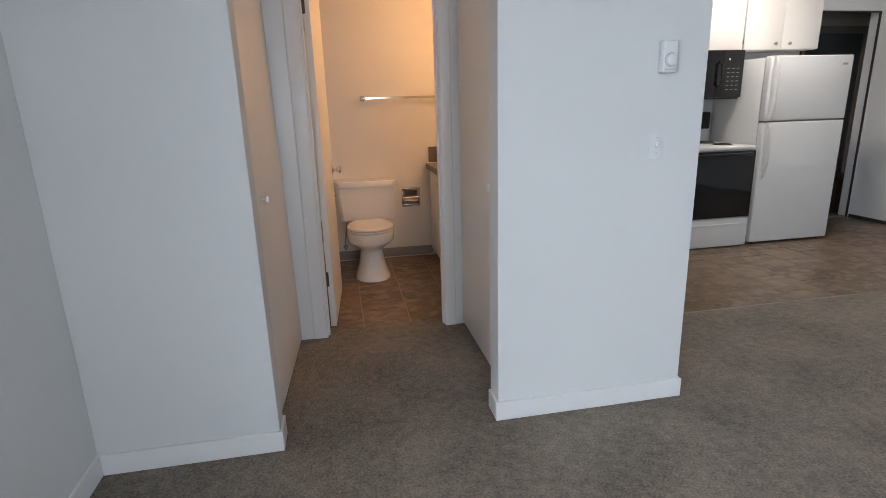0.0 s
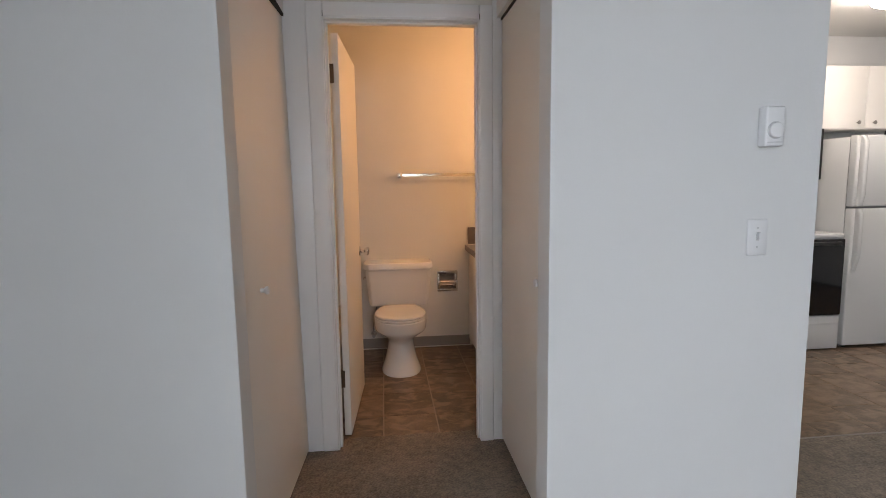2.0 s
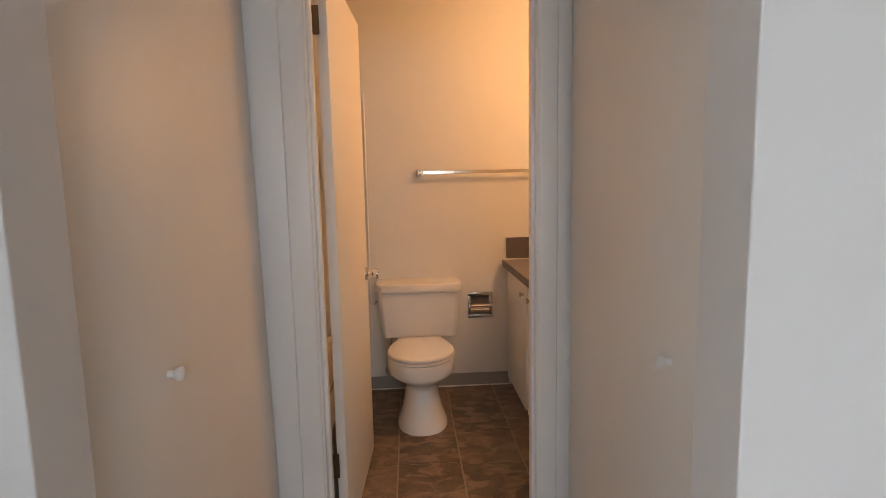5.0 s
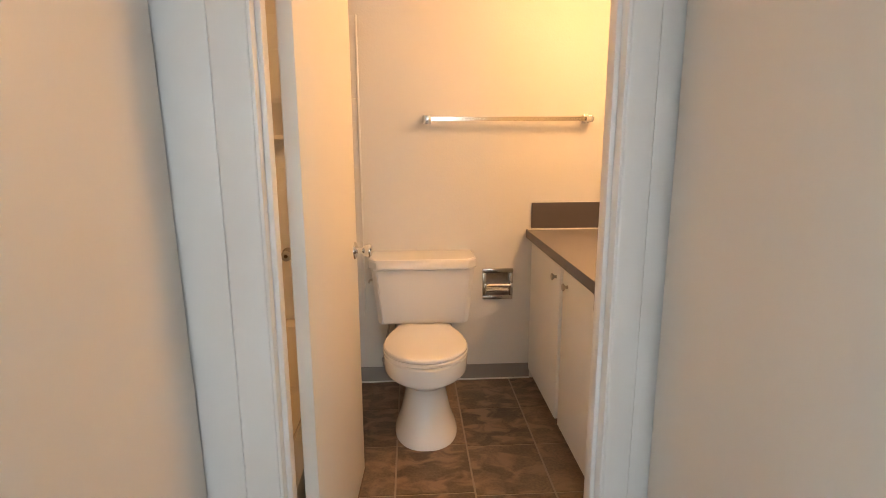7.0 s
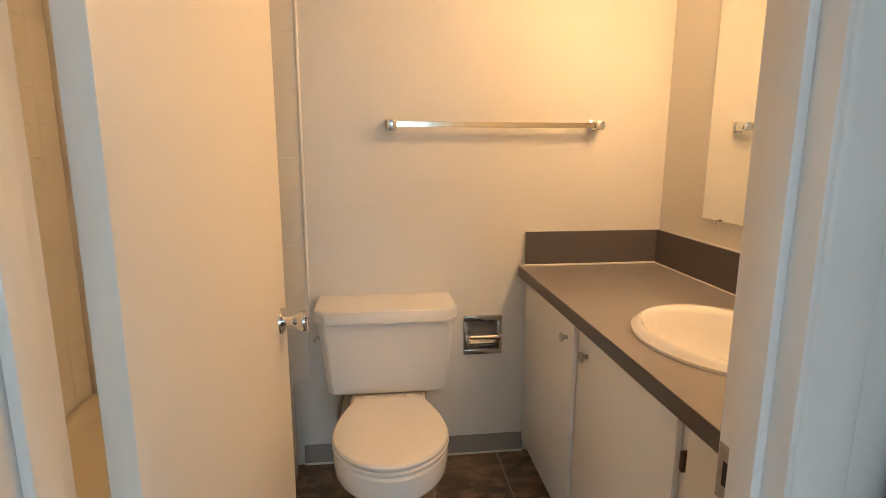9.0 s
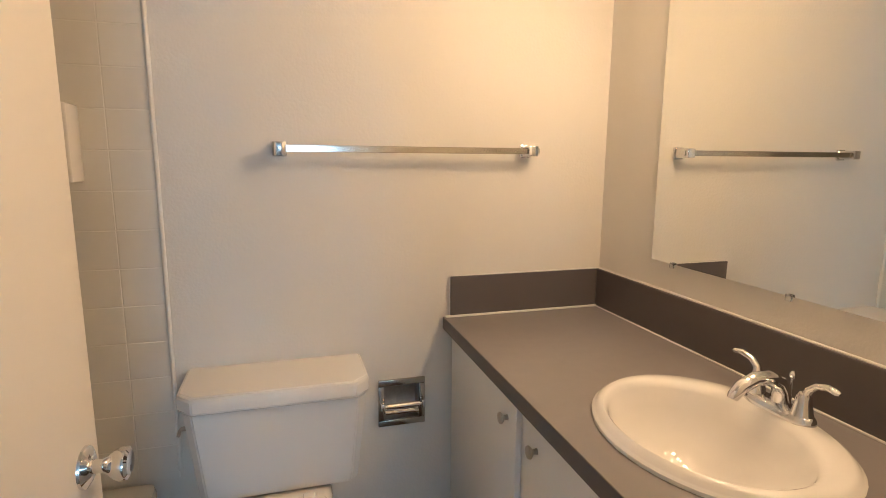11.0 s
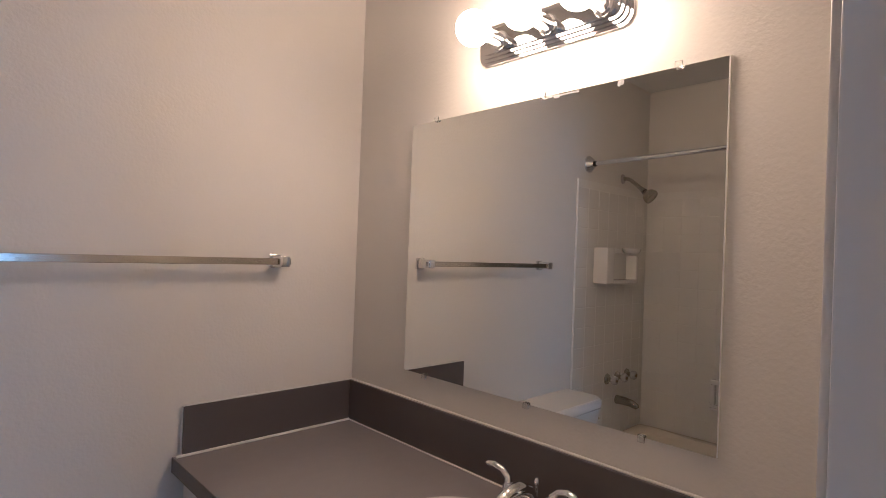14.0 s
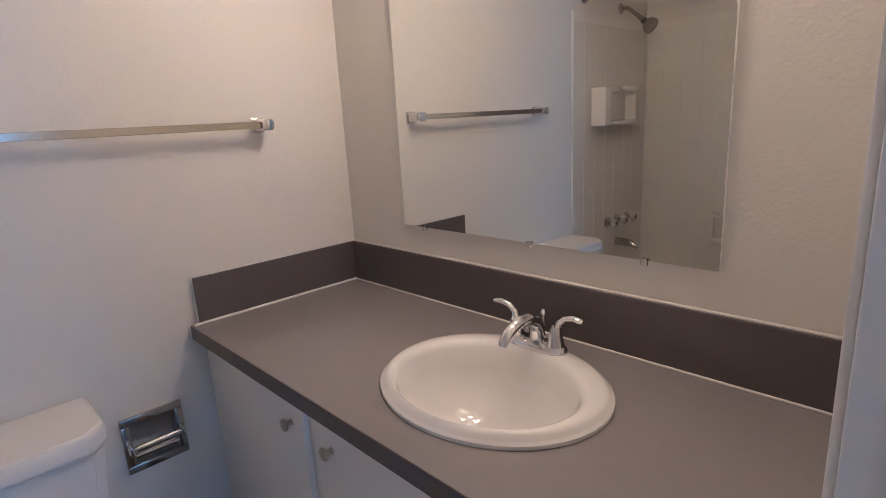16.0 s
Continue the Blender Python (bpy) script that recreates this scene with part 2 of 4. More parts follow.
def sub(name, bm, mat, parent_part, root, label="", smooth=True):
    ob = part(name, bm, mat, None, label, smooth)
    ob.parent = parent_part
    return ob


def loft(rings, cap=True):
    bm = bmesh.new()
    rows = [[bm.verts.new(p) for p in ring] for ring in rings]
    n = len(rows[0])
    for a, b in zip(rows, rows[1:]):
        for i in range(n):
            bm.faces.new((a[i], a[(i + 1) % n], b[(i + 1) % n], b[i]))
    if cap:
        bm.faces.new(rows[0])
        bm.faces.new(rows[-1])
    return bm


def oval(cx, cy, z, rx, ry, n=48, p=2.0, back=None):
    """Superellipse ring; back gives another exponent to the half with larger y."""
    out = []
    for i in range(n):
        a = 2 * math.pi * i / n
        c, s_ = math.cos(a), math.sin(a)
        e = 2.0 / (back if (back and s_ > 0) else p)
        out.append((cx + rx * math.copysign(abs(c) ** e, c), cy + ry * math.copysign(abs(s_) ** e, s_), z))
    return out


def tube(points, radii, n=14, flat=1.0):
    """Round bar along points; radii one per point; flat squashes it in z."""
    rings = []
    pts = [Vector(p) for p in points]
    up = Vector((0.123, 0.05, 0.99))
    for i, p in enumerate(pts):
        d = (pts[min(i + 1, len(pts) - 1)] - pts[max(i - 1, 0)]).normalized()
        a = d.cross(up)
        if a.length < 1e-3:
            a = d.cross(Vector((1, 0, 0)))
        a.normalize()
        b = a.cross(d)
        rings.append([p + a * radii[i] * math.cos(2 * math.pi * k / n) + b * radii[i] * flat * math.sin(2 * math.pi * k / n) for k in range(n)])
    return loft(rings)


def turned(centre, axis, profile, n=24):
    """Lathe: profile of (along, radius) from centre along axis."""
    ax = Vector(axis).normalized()
    a = ax.orthogonal().normalized()
    b = ax.cross(a)
    c = Vector(centre)
    return loft([[c + ax * h + (a * math.cos(2 * math.pi * k / n) + b * math.sin(2 * math.pi * k / n)) * max(r, 1e-4) for k in range(n)] for h, r in profile])


# ---- structure: walls, floors, ceiling ----
CEIL = 2.53
BACK = 2.72          # bathroom back wall
MIRROR_X = 1.662     # bathroom vanity wall
KBACK = 2.87         # kitchen back wall
RIGHT = 5.775

structure("floor", box(-0.9, 7.4, -4.4, 4.6, -0.2, -0.012), M_JOINT, "concrete slab under the carpet and vinyl", "floor")
carpet = bmesh.new()
add_box(carpet, -0.665, RIGHT, -4.2, 0.13, -0.012, 0.0)
add_box(carpet, -0.06, 1.04, 0.13, 1.195, -0.012, 0.0)
add_box(carpet, 1.756, RIGHT, 0.13, 0.872, -0.012, 0.0)
structure("carpet", carpet, M_CARPET, "worn brown-grey cut pile carpet laid wall to wall", "carpet")

structure("wall_front_left", box(-0.665, 0.0, 0.012, 0.13, 0, CEIL, bevel=0.003), M_WALL, "white painted textured wall beside the closet", "wall")
stub = bmesh.new()
add_box(stub, 0.903, 1.754, 0.012, 0.13, 0, CEIL, bevel=0.003)
structure("wall_stub", stub, M_WALL, "white painted wall end with thermostat and light switch", "wall")
SY_0, SY_1, SZ_0, SZ_1 = -3.5, -1.8, 0.45, 2.12
west = bmesh.new()
add_box(west, -0.785, -0.665, SY_1, 0.13, 0, CEIL)
add_box(west, -0.785, -0.665, -4.2, SY_0, 0, CEIL)
add_box(west, -0.785, -0.665, SY_0 + 0.0002, SY_1 - 0.0002, 0, SZ_0)
add_box(west, -0.785, -0.665, SY_0 + 0.0002, SY_1 - 0.0002, SZ_1, CEIL)
structure("wall_west", west, M_WALL, "white painted side wall of the living room", "wall")
structure("wall_party", box(MIRROR_X, 1.754, 0.1302, 3.0, 0, CEIL), M_BATH, "painted wall between the bathroom and the kitchen", "wall")
structure("wall_kitchen_side", box(1.7545, 1.76, 0.131, 2.869, 0, CEIL), M_WALL, "white painted kitchen side wall", "wall")
HX0, HX1, HZ0, HZ1 = 0.852, 0.977, 0.475, 0.604
bw = holed_wall(-0.74, MIRROR_X - 0.0005, BACK, BACK + 0.12, 0, CEIL, HX0, HX1, HZ0, HZ1)
structure("wall_bath_back", bw, M_BATH, "cream painted bathroom back wall", "wall")
structure("wall_tub_side", box(-0.74, -0.62, 0.1305, BACK - 0.0005, 0, CEIL), M_BATH, "cream painted wall along the bathtub", "wall")

# bathroom door wall with the door opening
dw = holed_wall(-0.6195, MIRROR_X - 0.0005, 1.08, 1.168, 0, CEIL, 0.155, 0.902, 0, 2.09)
structure("wall_bath_front", dw, M_BATH, "painted wall with the bathroom door opening", "wall")

# closet wall headers and filler strips above the closet doors
hd = bmesh.new()
add_box(hd, -0.11, -0.004, 0.1302, 1.0795, 2.09, CEIL)
structure("wall_closet_header_west", hd, M_WALL, "white painted wall above the closet door", "wall")
structure("wall_closet_header_east", box(0.972, 1.09, 0.1302, 1.0795, 2.09, CEIL), M_WALL, "white painted wall above the closet door", "wall")
# Track strips carry the shade of the gap above the doors as colour.
structure("closet_track_west", box(-0.035, -0.005, 0.131, 1.0795, 2.078, 2.0895), M_GAP_SHADE, "closet door track painted dark as the shaded gap", "track")
structure("closet_track_east", box(0.992, 1.03, 0.131, 1.0795, 2.078, 2.0895), M_GAP_SHADE, "closet door track painted dark as the shaded gap", "track")
# Closet backs are coloured near-black in place of an unlit interior.
cb = bmesh.new()
add_box(cb, -0.30, -0.28, 0.131, 1.079, 0, CEIL)
structure("closet_back_west", cb, M_GAP_SHADE, "closet back wall painted near-black for the unlit interior", "wall")
structure("closet_back_east", box(1.25, 1.27, 0.131, 1.079, 0, CEIL), M_GAP_SHADE, "closet back wall painted near-black for the unlit interior", "wall")

# kitchen and living shell
structure("wall_east", box(RIGHT, RIGHT + 0.12, -4.2, KBACK, 0, CEIL), M_WALL, "painted wall at the kitchen's far side", "wall")
kb = holed_wall(1.7605, RIGHT - 0.0005, KBACK, KBACK + 0.11, 0, CEIL, 4.86, 5.748, 0, 2.10)
structure("wall_kitchen_back", kb, M_WALL, "white painted kitchen wall with a doorway", "wall")
structure("wall_entry_back", box(4.2, 7.3, 3.75, 3.85, 0, CEIL), M_ENTRY, "beige painted entry wall", "wall")
structure("wall_entry_west", box(4.1, 4.2, KBACK + 0.111, 3.85, 0, CEIL), M_ENTRY, "beige entry side wall", "wall")
structure("wall_entry_east", box(7.2, 7.3, KBACK + 0.1115, 3.7495, 0, CEIL), M_ENTRY, "beige entry end wall", "wall")
structure("wall_entry_front", box(RIGHT, 7.3, KBACK + 0.0005, KBACK + 0.111, 0, CEIL), M_ENTRY, "beige entry front wall", "wall")
structure("floor_entry", box(RIGHT, 7.2, KBACK + 0.1115, 3.7495, -0.0118, 0.0), M_VINYL, "dark vinyl entry floor", "floor")
sw = holed_wall(-0.785, RIGHT + 0.12, -4.32, -4.2, 0, CEIL, 0.4, 1.9, 0.5, 2.12)
structure("wall_south", sw, M_WALL, "white painted living room wall with a wide window", "wall")
structure("ceiling", box(-0.9, 7.4, -4.4, 4.6, CEIL, CEIL + 0.12), M_CEIL, "white textured ceiling", "ceiling")

WX0, WX1, WZ0 = 0.4, 1.9, 0.5
win = thing("window_1", 1.15, -4.26, 0.5, "wide white-framed living room window", "window", kind="structure")
for n_, b_ in (("window_frame", (WX0, WX0 + 0.06, -4.30, -4.22, WZ0, 2.12)), ("window_frame", (WX1 - 0.06, WX1, -4.30, -4.22, WZ0, 2.12)),
               ("window_frame", (WX0 + 0.06, WX1 - 0.06, -4.30, -4.22, 2.06, 2.12)), ("window_frame", (WX0 + 0.06, WX1 - 0.06, -4.30, -4.22, WZ0, WZ0 + 0.06)), ("mullion", (1.125, 1.175, -4.29, -4.23, WZ0 + 0.06, 2.06))):
    piece(n_, box(*b_, bevel=0.004), M_TRIM, win)
for x0, x1 in ((WX0 + 0.062, 1.123), (1.177, WX1 - 0.062)):
    g = piece("pane", box(x0, x1, -4.265, -4.259, WZ0 + 0.062, 2.058), M_GLASS, win)
    g.visible_shadow = False

side_win = thing("window_2", -0.73, -2.65, SZ_0, "white-framed side window of the living room", "window", kind="structure")
for n_, b_ in (("window_frame", (SY_0 + 0.001, SY_0 + 0.05, SZ_0 + 0.001, SZ_1 - 0.001)), ("window_frame", (SY_1 - 0.05, SY_1 - 0.001, SZ_0 + 0.001, SZ_1 - 0.001)),
               ("window_frame", (SY_0 + 0.0505, SY_1 - 0.0505, SZ_1 - 0.05, SZ_1 - 0.001)), ("window_frame", (SY_0 + 0.0505, SY_1 - 0.0505, SZ_0 + 0.001, SZ_0 + 0.05))):
    piece(n_, box(-0.765, -0.69, *b_, bevel=0.004), M_TRIM, side_win)
g = piece("pane", box(-0.731, -0.725, SY_0 + 0.051, SY_1 - 0.051, SZ_0 + 0.0505, SZ_1 - 0.0505), M_GLASS, side_win)
g.visible_shadow = False

# baseboards
def baseboard(name, x0, x1, y0, y1):
    bm = box(x0, x1, y0, y1, 0.001, 0.088, bevel=0.003)
    return structure(name, bm, M_TRIM, "white painted wooden baseboard", "baseboard")


baseboard("baseboard_front_left", -0.653, 0.012, 0.0, 0.0115)
baseboard("baseboard_closet_corner", 0.0005, 0.012, 0.0118, 0.125)
baseboard("baseboard_west", -0.6645, -0.653, -4.19, 0.0115)
baseboard("baseboard_stub", 0.891, 1.766, 0.0, 0.0115)
baseboard("baseboard_stub_corner", 0.891, 0.9025, 0.0118, 0.125)
baseboard("baseboard_stub_end", 1.7605, 1.766, 0.0118, 0.868)

# bathroom cove base
def cove(name, x0, x1, y0, y1):
    return structure(name, box(x0, x1, y0, y1, 0.001, 0.088, bevel=0.003), M_COVE, "grey-brown vinyl cove base", "baseboard")


cove("baseboard_bath_back", 0.17, 1.098, BACK - 0.006, BACK - 0.0005)
structure("trim_bath_back", box(0.17, 1.098, BACK - 0.012, BACK - 0.0062, 0.0005, 0.009, bevel=0.002), M_CAULK, "thin white caulk line at the bathroom floor", "trim")
structure("baseboard_kitchen_side", box(RIGHT - 0.008, RIGHT - 0.0005, 0.0, KBACK, 0.001, 0.035), M_DARKBASE, "dark rubber cove base", "baseboard")

# bathroom door frame
frm = thing("door_frame", 0.53, 1.12, 0.0, "white painted wooden door frame with flat casing", "door frame", kind="structure")
piece("jamb", box(0.155, 0.172, 1.068, 1.176, 0.001, 2.072, bevel=0.002), M_TRIM, frm)
piece("jamb", box(0.885, 0.902, 1.068, 1.1715, 0.001, 2.072, bevel=0.002), M_TRIM, frm)
piece("head_jamb", box(0.155, 0.902, 1.068, 1.1695, 2.0725, 2.0895, bevel=0.002), M_TRIM, frm)
piece("door_stop", box(0.1722, 0.184, 1.098, 1.138, 0.001, 2.060, bevel=0.002), M_TRIM, frm)
piece("door_stop", box(0.873, 0.8848, 1.098, 1.138, 0.001, 2.060, bevel=0.002), M_TRIM, frm)
piece("door_stop", box(0.1722, 0.8848, 1.098, 1.138, 2.0603, 2.0722, bevel=0.002), M_TRIM, frm)
piece("casing", box(0.092, 0.166, 1.064, 1.0798, 0.001, 2.145, bevel=0.005, seg=3), M_TRIM, frm)
piece("casing", box(0.891, 0.952, 1.064, 1.0798, 0.001, 2.145, bevel=0.005, seg=3), M_TRIM, frm)
piece("head_casing", box(0.1685, 0.8885, 1.064, 1.0798, 2.081, 2.145, bevel=0.005, seg=3), M_TRIM, frm)
piece("filler_board", box(-0.075, 0.0915, 1.070, 1.0797, 0.001, 2.53, bevel=0.003), M_TRIM, frm)
piece("filler_board", box(0.9525, 1.012, 1.072, 1.0797, 0.001, 2.53, bevel=0.003), M_TRIM, frm)
piece("inner_casing", box(0.894, 0.958, 1.1718, 1.1778, 0.001, 2.14, bevel=0.0025, seg=3), M_TRIM, frm)
piece("inner_casing", box(0.102, 0.165, 1.1685, 1.178, 0.001, 2.14, bevel=0.003), M_TRIM, frm)
piece("inner_casing", box(0.1655, 0.8935, 1.1720, 1.1778, 2.078, 2.14, bevel=0.003), M_TRIM, frm)
for x_ in (0.1672, 0.8898):
    # Dark strip laid on the casing for the shade in the open mitre.
    piece("mitre_gap", box(x_ - 0.0012, x_ + 0.0012, 1.0632, 1.0638, 2.078, 2.103), M_GAP_SHADE, frm, "open joint in the casing, drawn as a dark strip")
sp = piece("strike_plate", box(0.8835, 0.8849, 1.128, 1.168, 0.895, 0.965, bevel=0.0005, seg=1), M_STEEL, frm, "bent worn steel strike plate")
# Thin dark plate drawn for the shade inside the latch hole.
sub("latch_hole_shade", box(0.883, 0.8834, 1.142, 1.158, 0.915, 0.945), M_GAP_SHADE, sp, frm)


def hinge(parent, x, y, z):
    bm = bmesh.new()
    add_box(bm, x - 0.012, x + 0.014, y - 0.028, y - 0.025, z - 0.045, z + 0.045, bevel=0.001, seg=1)
    add_box(bm, x - 0.022, x - 0.0185, y - 0.03, y + 0.002, z - 0.045, z + 0.045, bevel=0.001, seg=1)
    ob = piece("hinge", bm, M_HINGE, parent, "dark worn bronze butt hinge")
    kn = bmesh.new()
    for i in range(3):
        h0 = z - 0.045 + 0.031 * i
        tmp = turned((x, y - 0.022, h0), (0, 0, 1), [(0, 0.0), (0, 0.0055), (0.028, 0.0055), (0.028, 0.0)], n=10)
        me = bpy.data.meshes.new("tmp")
        tmp.to_mesh(me)
        tmp.free()
        kn.from_mesh(me)
        bpy.data.meshes.remove(me)
    sub("knuckle", kn, M_HINGE, ob, parent)


# open bathroom door
DX0, DX1, DY0, DY1 = 0.187, 0.222, 1.207, 1.922
door = thing("door_1", 0.187, 1.207, 0.0, "cream painted flush bathroom door standing open", "door", kind="structure")
piece("leaf", box(DX0, DX1, DY0, DY1, 0.012, 2.045, bevel=0.0025), M_DOOR, door)
hinge(door, 0.187, 1.206, 1.851)
hinge(door, 0.187, 1.206, 0.328)
ros = piece("rosette", turned((DX1 - 0.0002, 1.872, 0.905), (1, 0, 0), [(0, 0), (0, 0.032), (0.004, 0.031), (0.009, 0.022), (0.012, 0.014), (0.012, 0)]), M_CHROME, door, "chrome door handle rosette")
sub("knob", turned((DX1 + 0.0118, 1.872, 0.905), (1, 0, 0), [(0, 0), (0, 0.011), (0.012, 0.010), (0.020, 0.014), (0.030, 0.023), (0.038, 0.026), (0.046, 0.024), (0.049, 0.018), (0.047, 0.012), (0.047, 0)], n=28), M_CHROME, ros, door, "polished chrome round door knob")
piece("rosette", turned((DX0 + 0.0002, 1.872, 0.905), (-1, 0, 0), [(0, 0), (0, 0.032), (0.006, 0.029), (0.012, 0.014), (0.03, 0.013), (0.045, 0.025), (0.055, 0.022), (0.055, 0)]), M_CHROME, door, "chrome door handle")
piece("latch_plate", box(0.1925, 0.2165, DY1 + 0.0002, DY1 + 0.0018, 0.875, 0.935, bevel=0.0004, seg=1), M_STEEL, door, "steel latch plate")
door.rotation_euler = (0, 0, radians(-3.4))


def closet_door(name, face, sign, y0, y1, knob_y, knob_z):
    """Flush door; face is the x of its front, sign the way it looks."""
    d = thing(name, face, y0, 0.0, "cream painted flush closet door, closed, in the short hall", "closet door", "closet doors", kind="structure")
    a, b = sorted((face, face - sign * 0.03))
    piece("leaf", box(a, b, y0, y1, 0.022, 2.074, bevel=0.002), M_DOOR, d)
    piece("knob", turned((face - sign * 0.0005, knob_y, knob_z), (sign, 0, 0), [(0, 0), (0, 0.010), (0.004, 0.0085), (0.012, 0.0075), (0.016, 0.012), (0.021, 0.0155), (0.027, 0.0155), (0.031, 0.010), (0.032, 0)], n=20), M_PLASTIC, d, "small white round closet knob")
    return d


west_closet = closet_door("door_2", -0.027, 1, 0.133, 1.056, 0.443, 0.946)
west_closet.rotation_euler = (0, radians(-0.9), radians(-3.0))
closet_door("door_3", 0.994, -1, 0.133, 1.060, 0.385, 0.950)

# ---- living room wall fittings ----
th = thing("thermostat", 1.572, 0.012, 1.42, "white plastic wall thermostat with a round dial", "thermostat")
piece("case", box(1.541, 1.601, -0.026, 0.0115, 1.414, 1.531, bevel=0.006, seg=3), M_PLASTIC, th)
dial = piece("dial", turned((1.571, -0.0258, 1.461), (0, -1, 0), [(0, 0), (0, 0.024), (0.008, 0.022), (0.010, 0.019), (0.010, 0)], n=32), M_PLASTIC, th, "round white temperature dial")
sub("dial_ring", turned((1.571, -0.0259, 1.461), (0, -1, 0), [(0, 0), (0, 0.0258), (0.0012, 0.0258), (0.0012, 0)], n=32), M_LIGHTGREY, dial, th)
piece("vent_slot", box(1.547, 1.595, -0.0264, -0.0259, 1.4255, 1.4275), M_GREYPL, th)

swi = thing("light_switch", 1.557, 0.012, 1.087, "white plastic toggle light switch plate", "light switch")
plate = piece("plate", box(1.524, 1.590, 0.006, 0.0115, 1.086, 1.197, bevel=0.003, seg=2), M_PLASTIC, swi)
sub("toggle", box(1.5535, 1.5605, -0.006, 0.0062, 1.136, 1.158, bevel=0.002), M_PLASTIC, plate, swi)
sub("toggle_slot", box(1.5520, 1.5620, 0.0054, 0.0058, 1.132, 1.151), M_LIGHTGREY, plate, swi)
for z in (1.112, 1.171):
    sub("screw", turned((1.557, 0.0062, z), (0, -1, 0), [(0, 0), (0, 0.003), (0.0012, 0.0025), (0.0012, 0)], n=12), M_LIGHTGREY, plate, swi)

# ---- bathroom ----
# toilet
TX = 0.517
wc = thing("toilet", TX, 2.3, 0.0, "white two-piece china toilet with the lid closed", "toilet")
bowl = loft([
    oval(TX, 2.25, 0.0, 0.140, 0.212, p=2.3),
    oval(TX, 2.25, 0.012, 0.139, 0.211, p=2.3),
    oval(TX, 2.25, 0.03, 0.131, 0.200, p=2.3),
    oval(TX, 2.255, 0.09, 0.111, 0.174, p=2.2),
    oval(TX, 2.26, 0.16, 0.096, 0.152, p=2.2),
    oval(TX, 2.262, 0.205, 0.090, 0.145, p=2.1),
    oval(TX, 2.26, 0.224, 0.092, 0.146, p=2.1),
    oval(TX, 2.255, 0.240, 0.103, 0.156, p=2.0),
    oval(TX, 2.245, 0.260, 0.128, 0.178, p=2.0),
    oval(TX, 2.234, 0.280, 0.153, 0.199, p=2.0),
    oval(TX, 2.226, 0.296, 0.171, 0.214, p=2.0),
    oval(TX, 2.222, 0.305, 0.178, 0.220, p=2.0),
    oval(TX, 2.22, 0.316, 0.1815, 0.2225, p=2.0),
    oval(TX, 2.22, 0.36, 0.185, 0.225, p=2.0),
    oval(TX, 2.22, 0.378, 0.184, 0.224, p=2.0),
    oval(TX, 2.22, 0.385, 0.177, 0.217, p=2.0)])
piece("bowl", bowl, M_CHINA, wc)
piece("shelf", box(TX - 0.145, TX + 0.145, 2.37, 2.69, 0.28, 0.386, bevel=0.03, seg=4), M_CHINA, wc)
for sx in (-0.075, 0.075):
    piece("hinge_cap", box(TX + sx - 0.018, TX + sx + 0.018, 2.435, 2.47, 0.3855, 0.418, bevel=0.006), M_SEAT, wc)


def seat_ring(z, inset):
    """Seat outline: round front, sides tapering to a straight back."""
    rx, front, back_y, back_w = 0.184 - inset, 2.0 + inset, 2.438 - inset * 0.5, 0.118 - inset
    mid = 2.20
    pts = [(TX + rx * math.cos(a), mid + (mid - front) * math.sin(a), z) for a in [math.pi + math.pi * k / 28 for k in range(29)]]
    for k in range(1, 9):
        f = k / 8
        pts.append((TX + rx - (rx - back_w) * f ** 1.8, mid + (back_y - mid) * f, z))
    for k in range(8, 0, -1):
        f = k / 8
        pts.append((TX - rx + (rx - back_w) * f ** 1.8, mid + (back_y - mid) * f, z))
    return pts


piece("seat", loft([seat_ring(0.3855, 0.007), seat_ring(0.389, 0.001), seat_ring(0.399, 0.0), seat_ring(0.403, 0.005)]), M_SEAT, wc)
piece("lid", loft([seat_ring(0.4045, 0.007), seat_ring(0.4075, 0.002), seat_ring(0.416, 0.001), seat_ring(0.4225, 0.006), seat_ring(0.4255, 0.02), seat_ring(0.4265, 0.06)]), M_SEAT, wc, "closed white plastic toilet lid")


def slab(cx, y0, y1, z, half, chamfer):
    return [(cx - half, y1, z), (cx - half, y0 + chamfer, z), (cx - half + chamfer, y0, z), (cx + half - chamfer, y0, z), (cx + half, y0 + chamfer, z), (cx + half, y1, z)]


tank = loft([slab(TX, 2.545, 2.712, 0.388, 0.205, 0.02), slab(TX, 2.522, 2.712, 0.396, 0.222, 0.022), slab(TX, 2.514, 2.712, 0.43, 0.226, 0.022), slab(TX, 2.502, 2.712, 0.60, 0.243, 0.024), slab(TX, 2.498, 2.712, 0.676, 0.250, 0.024)])
bmesh.ops.bevel(tank, geom=[e for e in tank.edges], offset=0.004, segments=2, affect="EDGES")
tk = piece("tank", tank, M_CHINA, wc)
tl = loft([slab(TX - 0.002, 2.488, 2.7145, 0.6765, 0.259, 0.042), slab(TX - 0.002, 2.484, 2.715, 0.681, 0.263, 0.044), slab(TX - 0.002, 2.484, 2.715, 0.719, 0.263, 0.044), slab(TX - 0.002, 2.490, 2.715, 0.728, 0.257, 0.042)])
bmesh.ops.bevel(tl, geom=[e for e in tl.edges], offset=0.004, segments=3, affect="EDGES")
piece("tank_lid", tl, M_CHINA, wc, "white china tank lid with clipped corners")
lever = tube([(TX - 0.246, 2.545, 0.618), (TX - 0.258, 2.545, 0.618), (TX - 0.262, 2.538, 0.616), (TX - 0.262, 2.518, 0.612)], [0.007, 0.007, 0.005, 0.005])
sub("flush_lever", lever, M_NICKEL, tk, wc, "small metal flush lever")
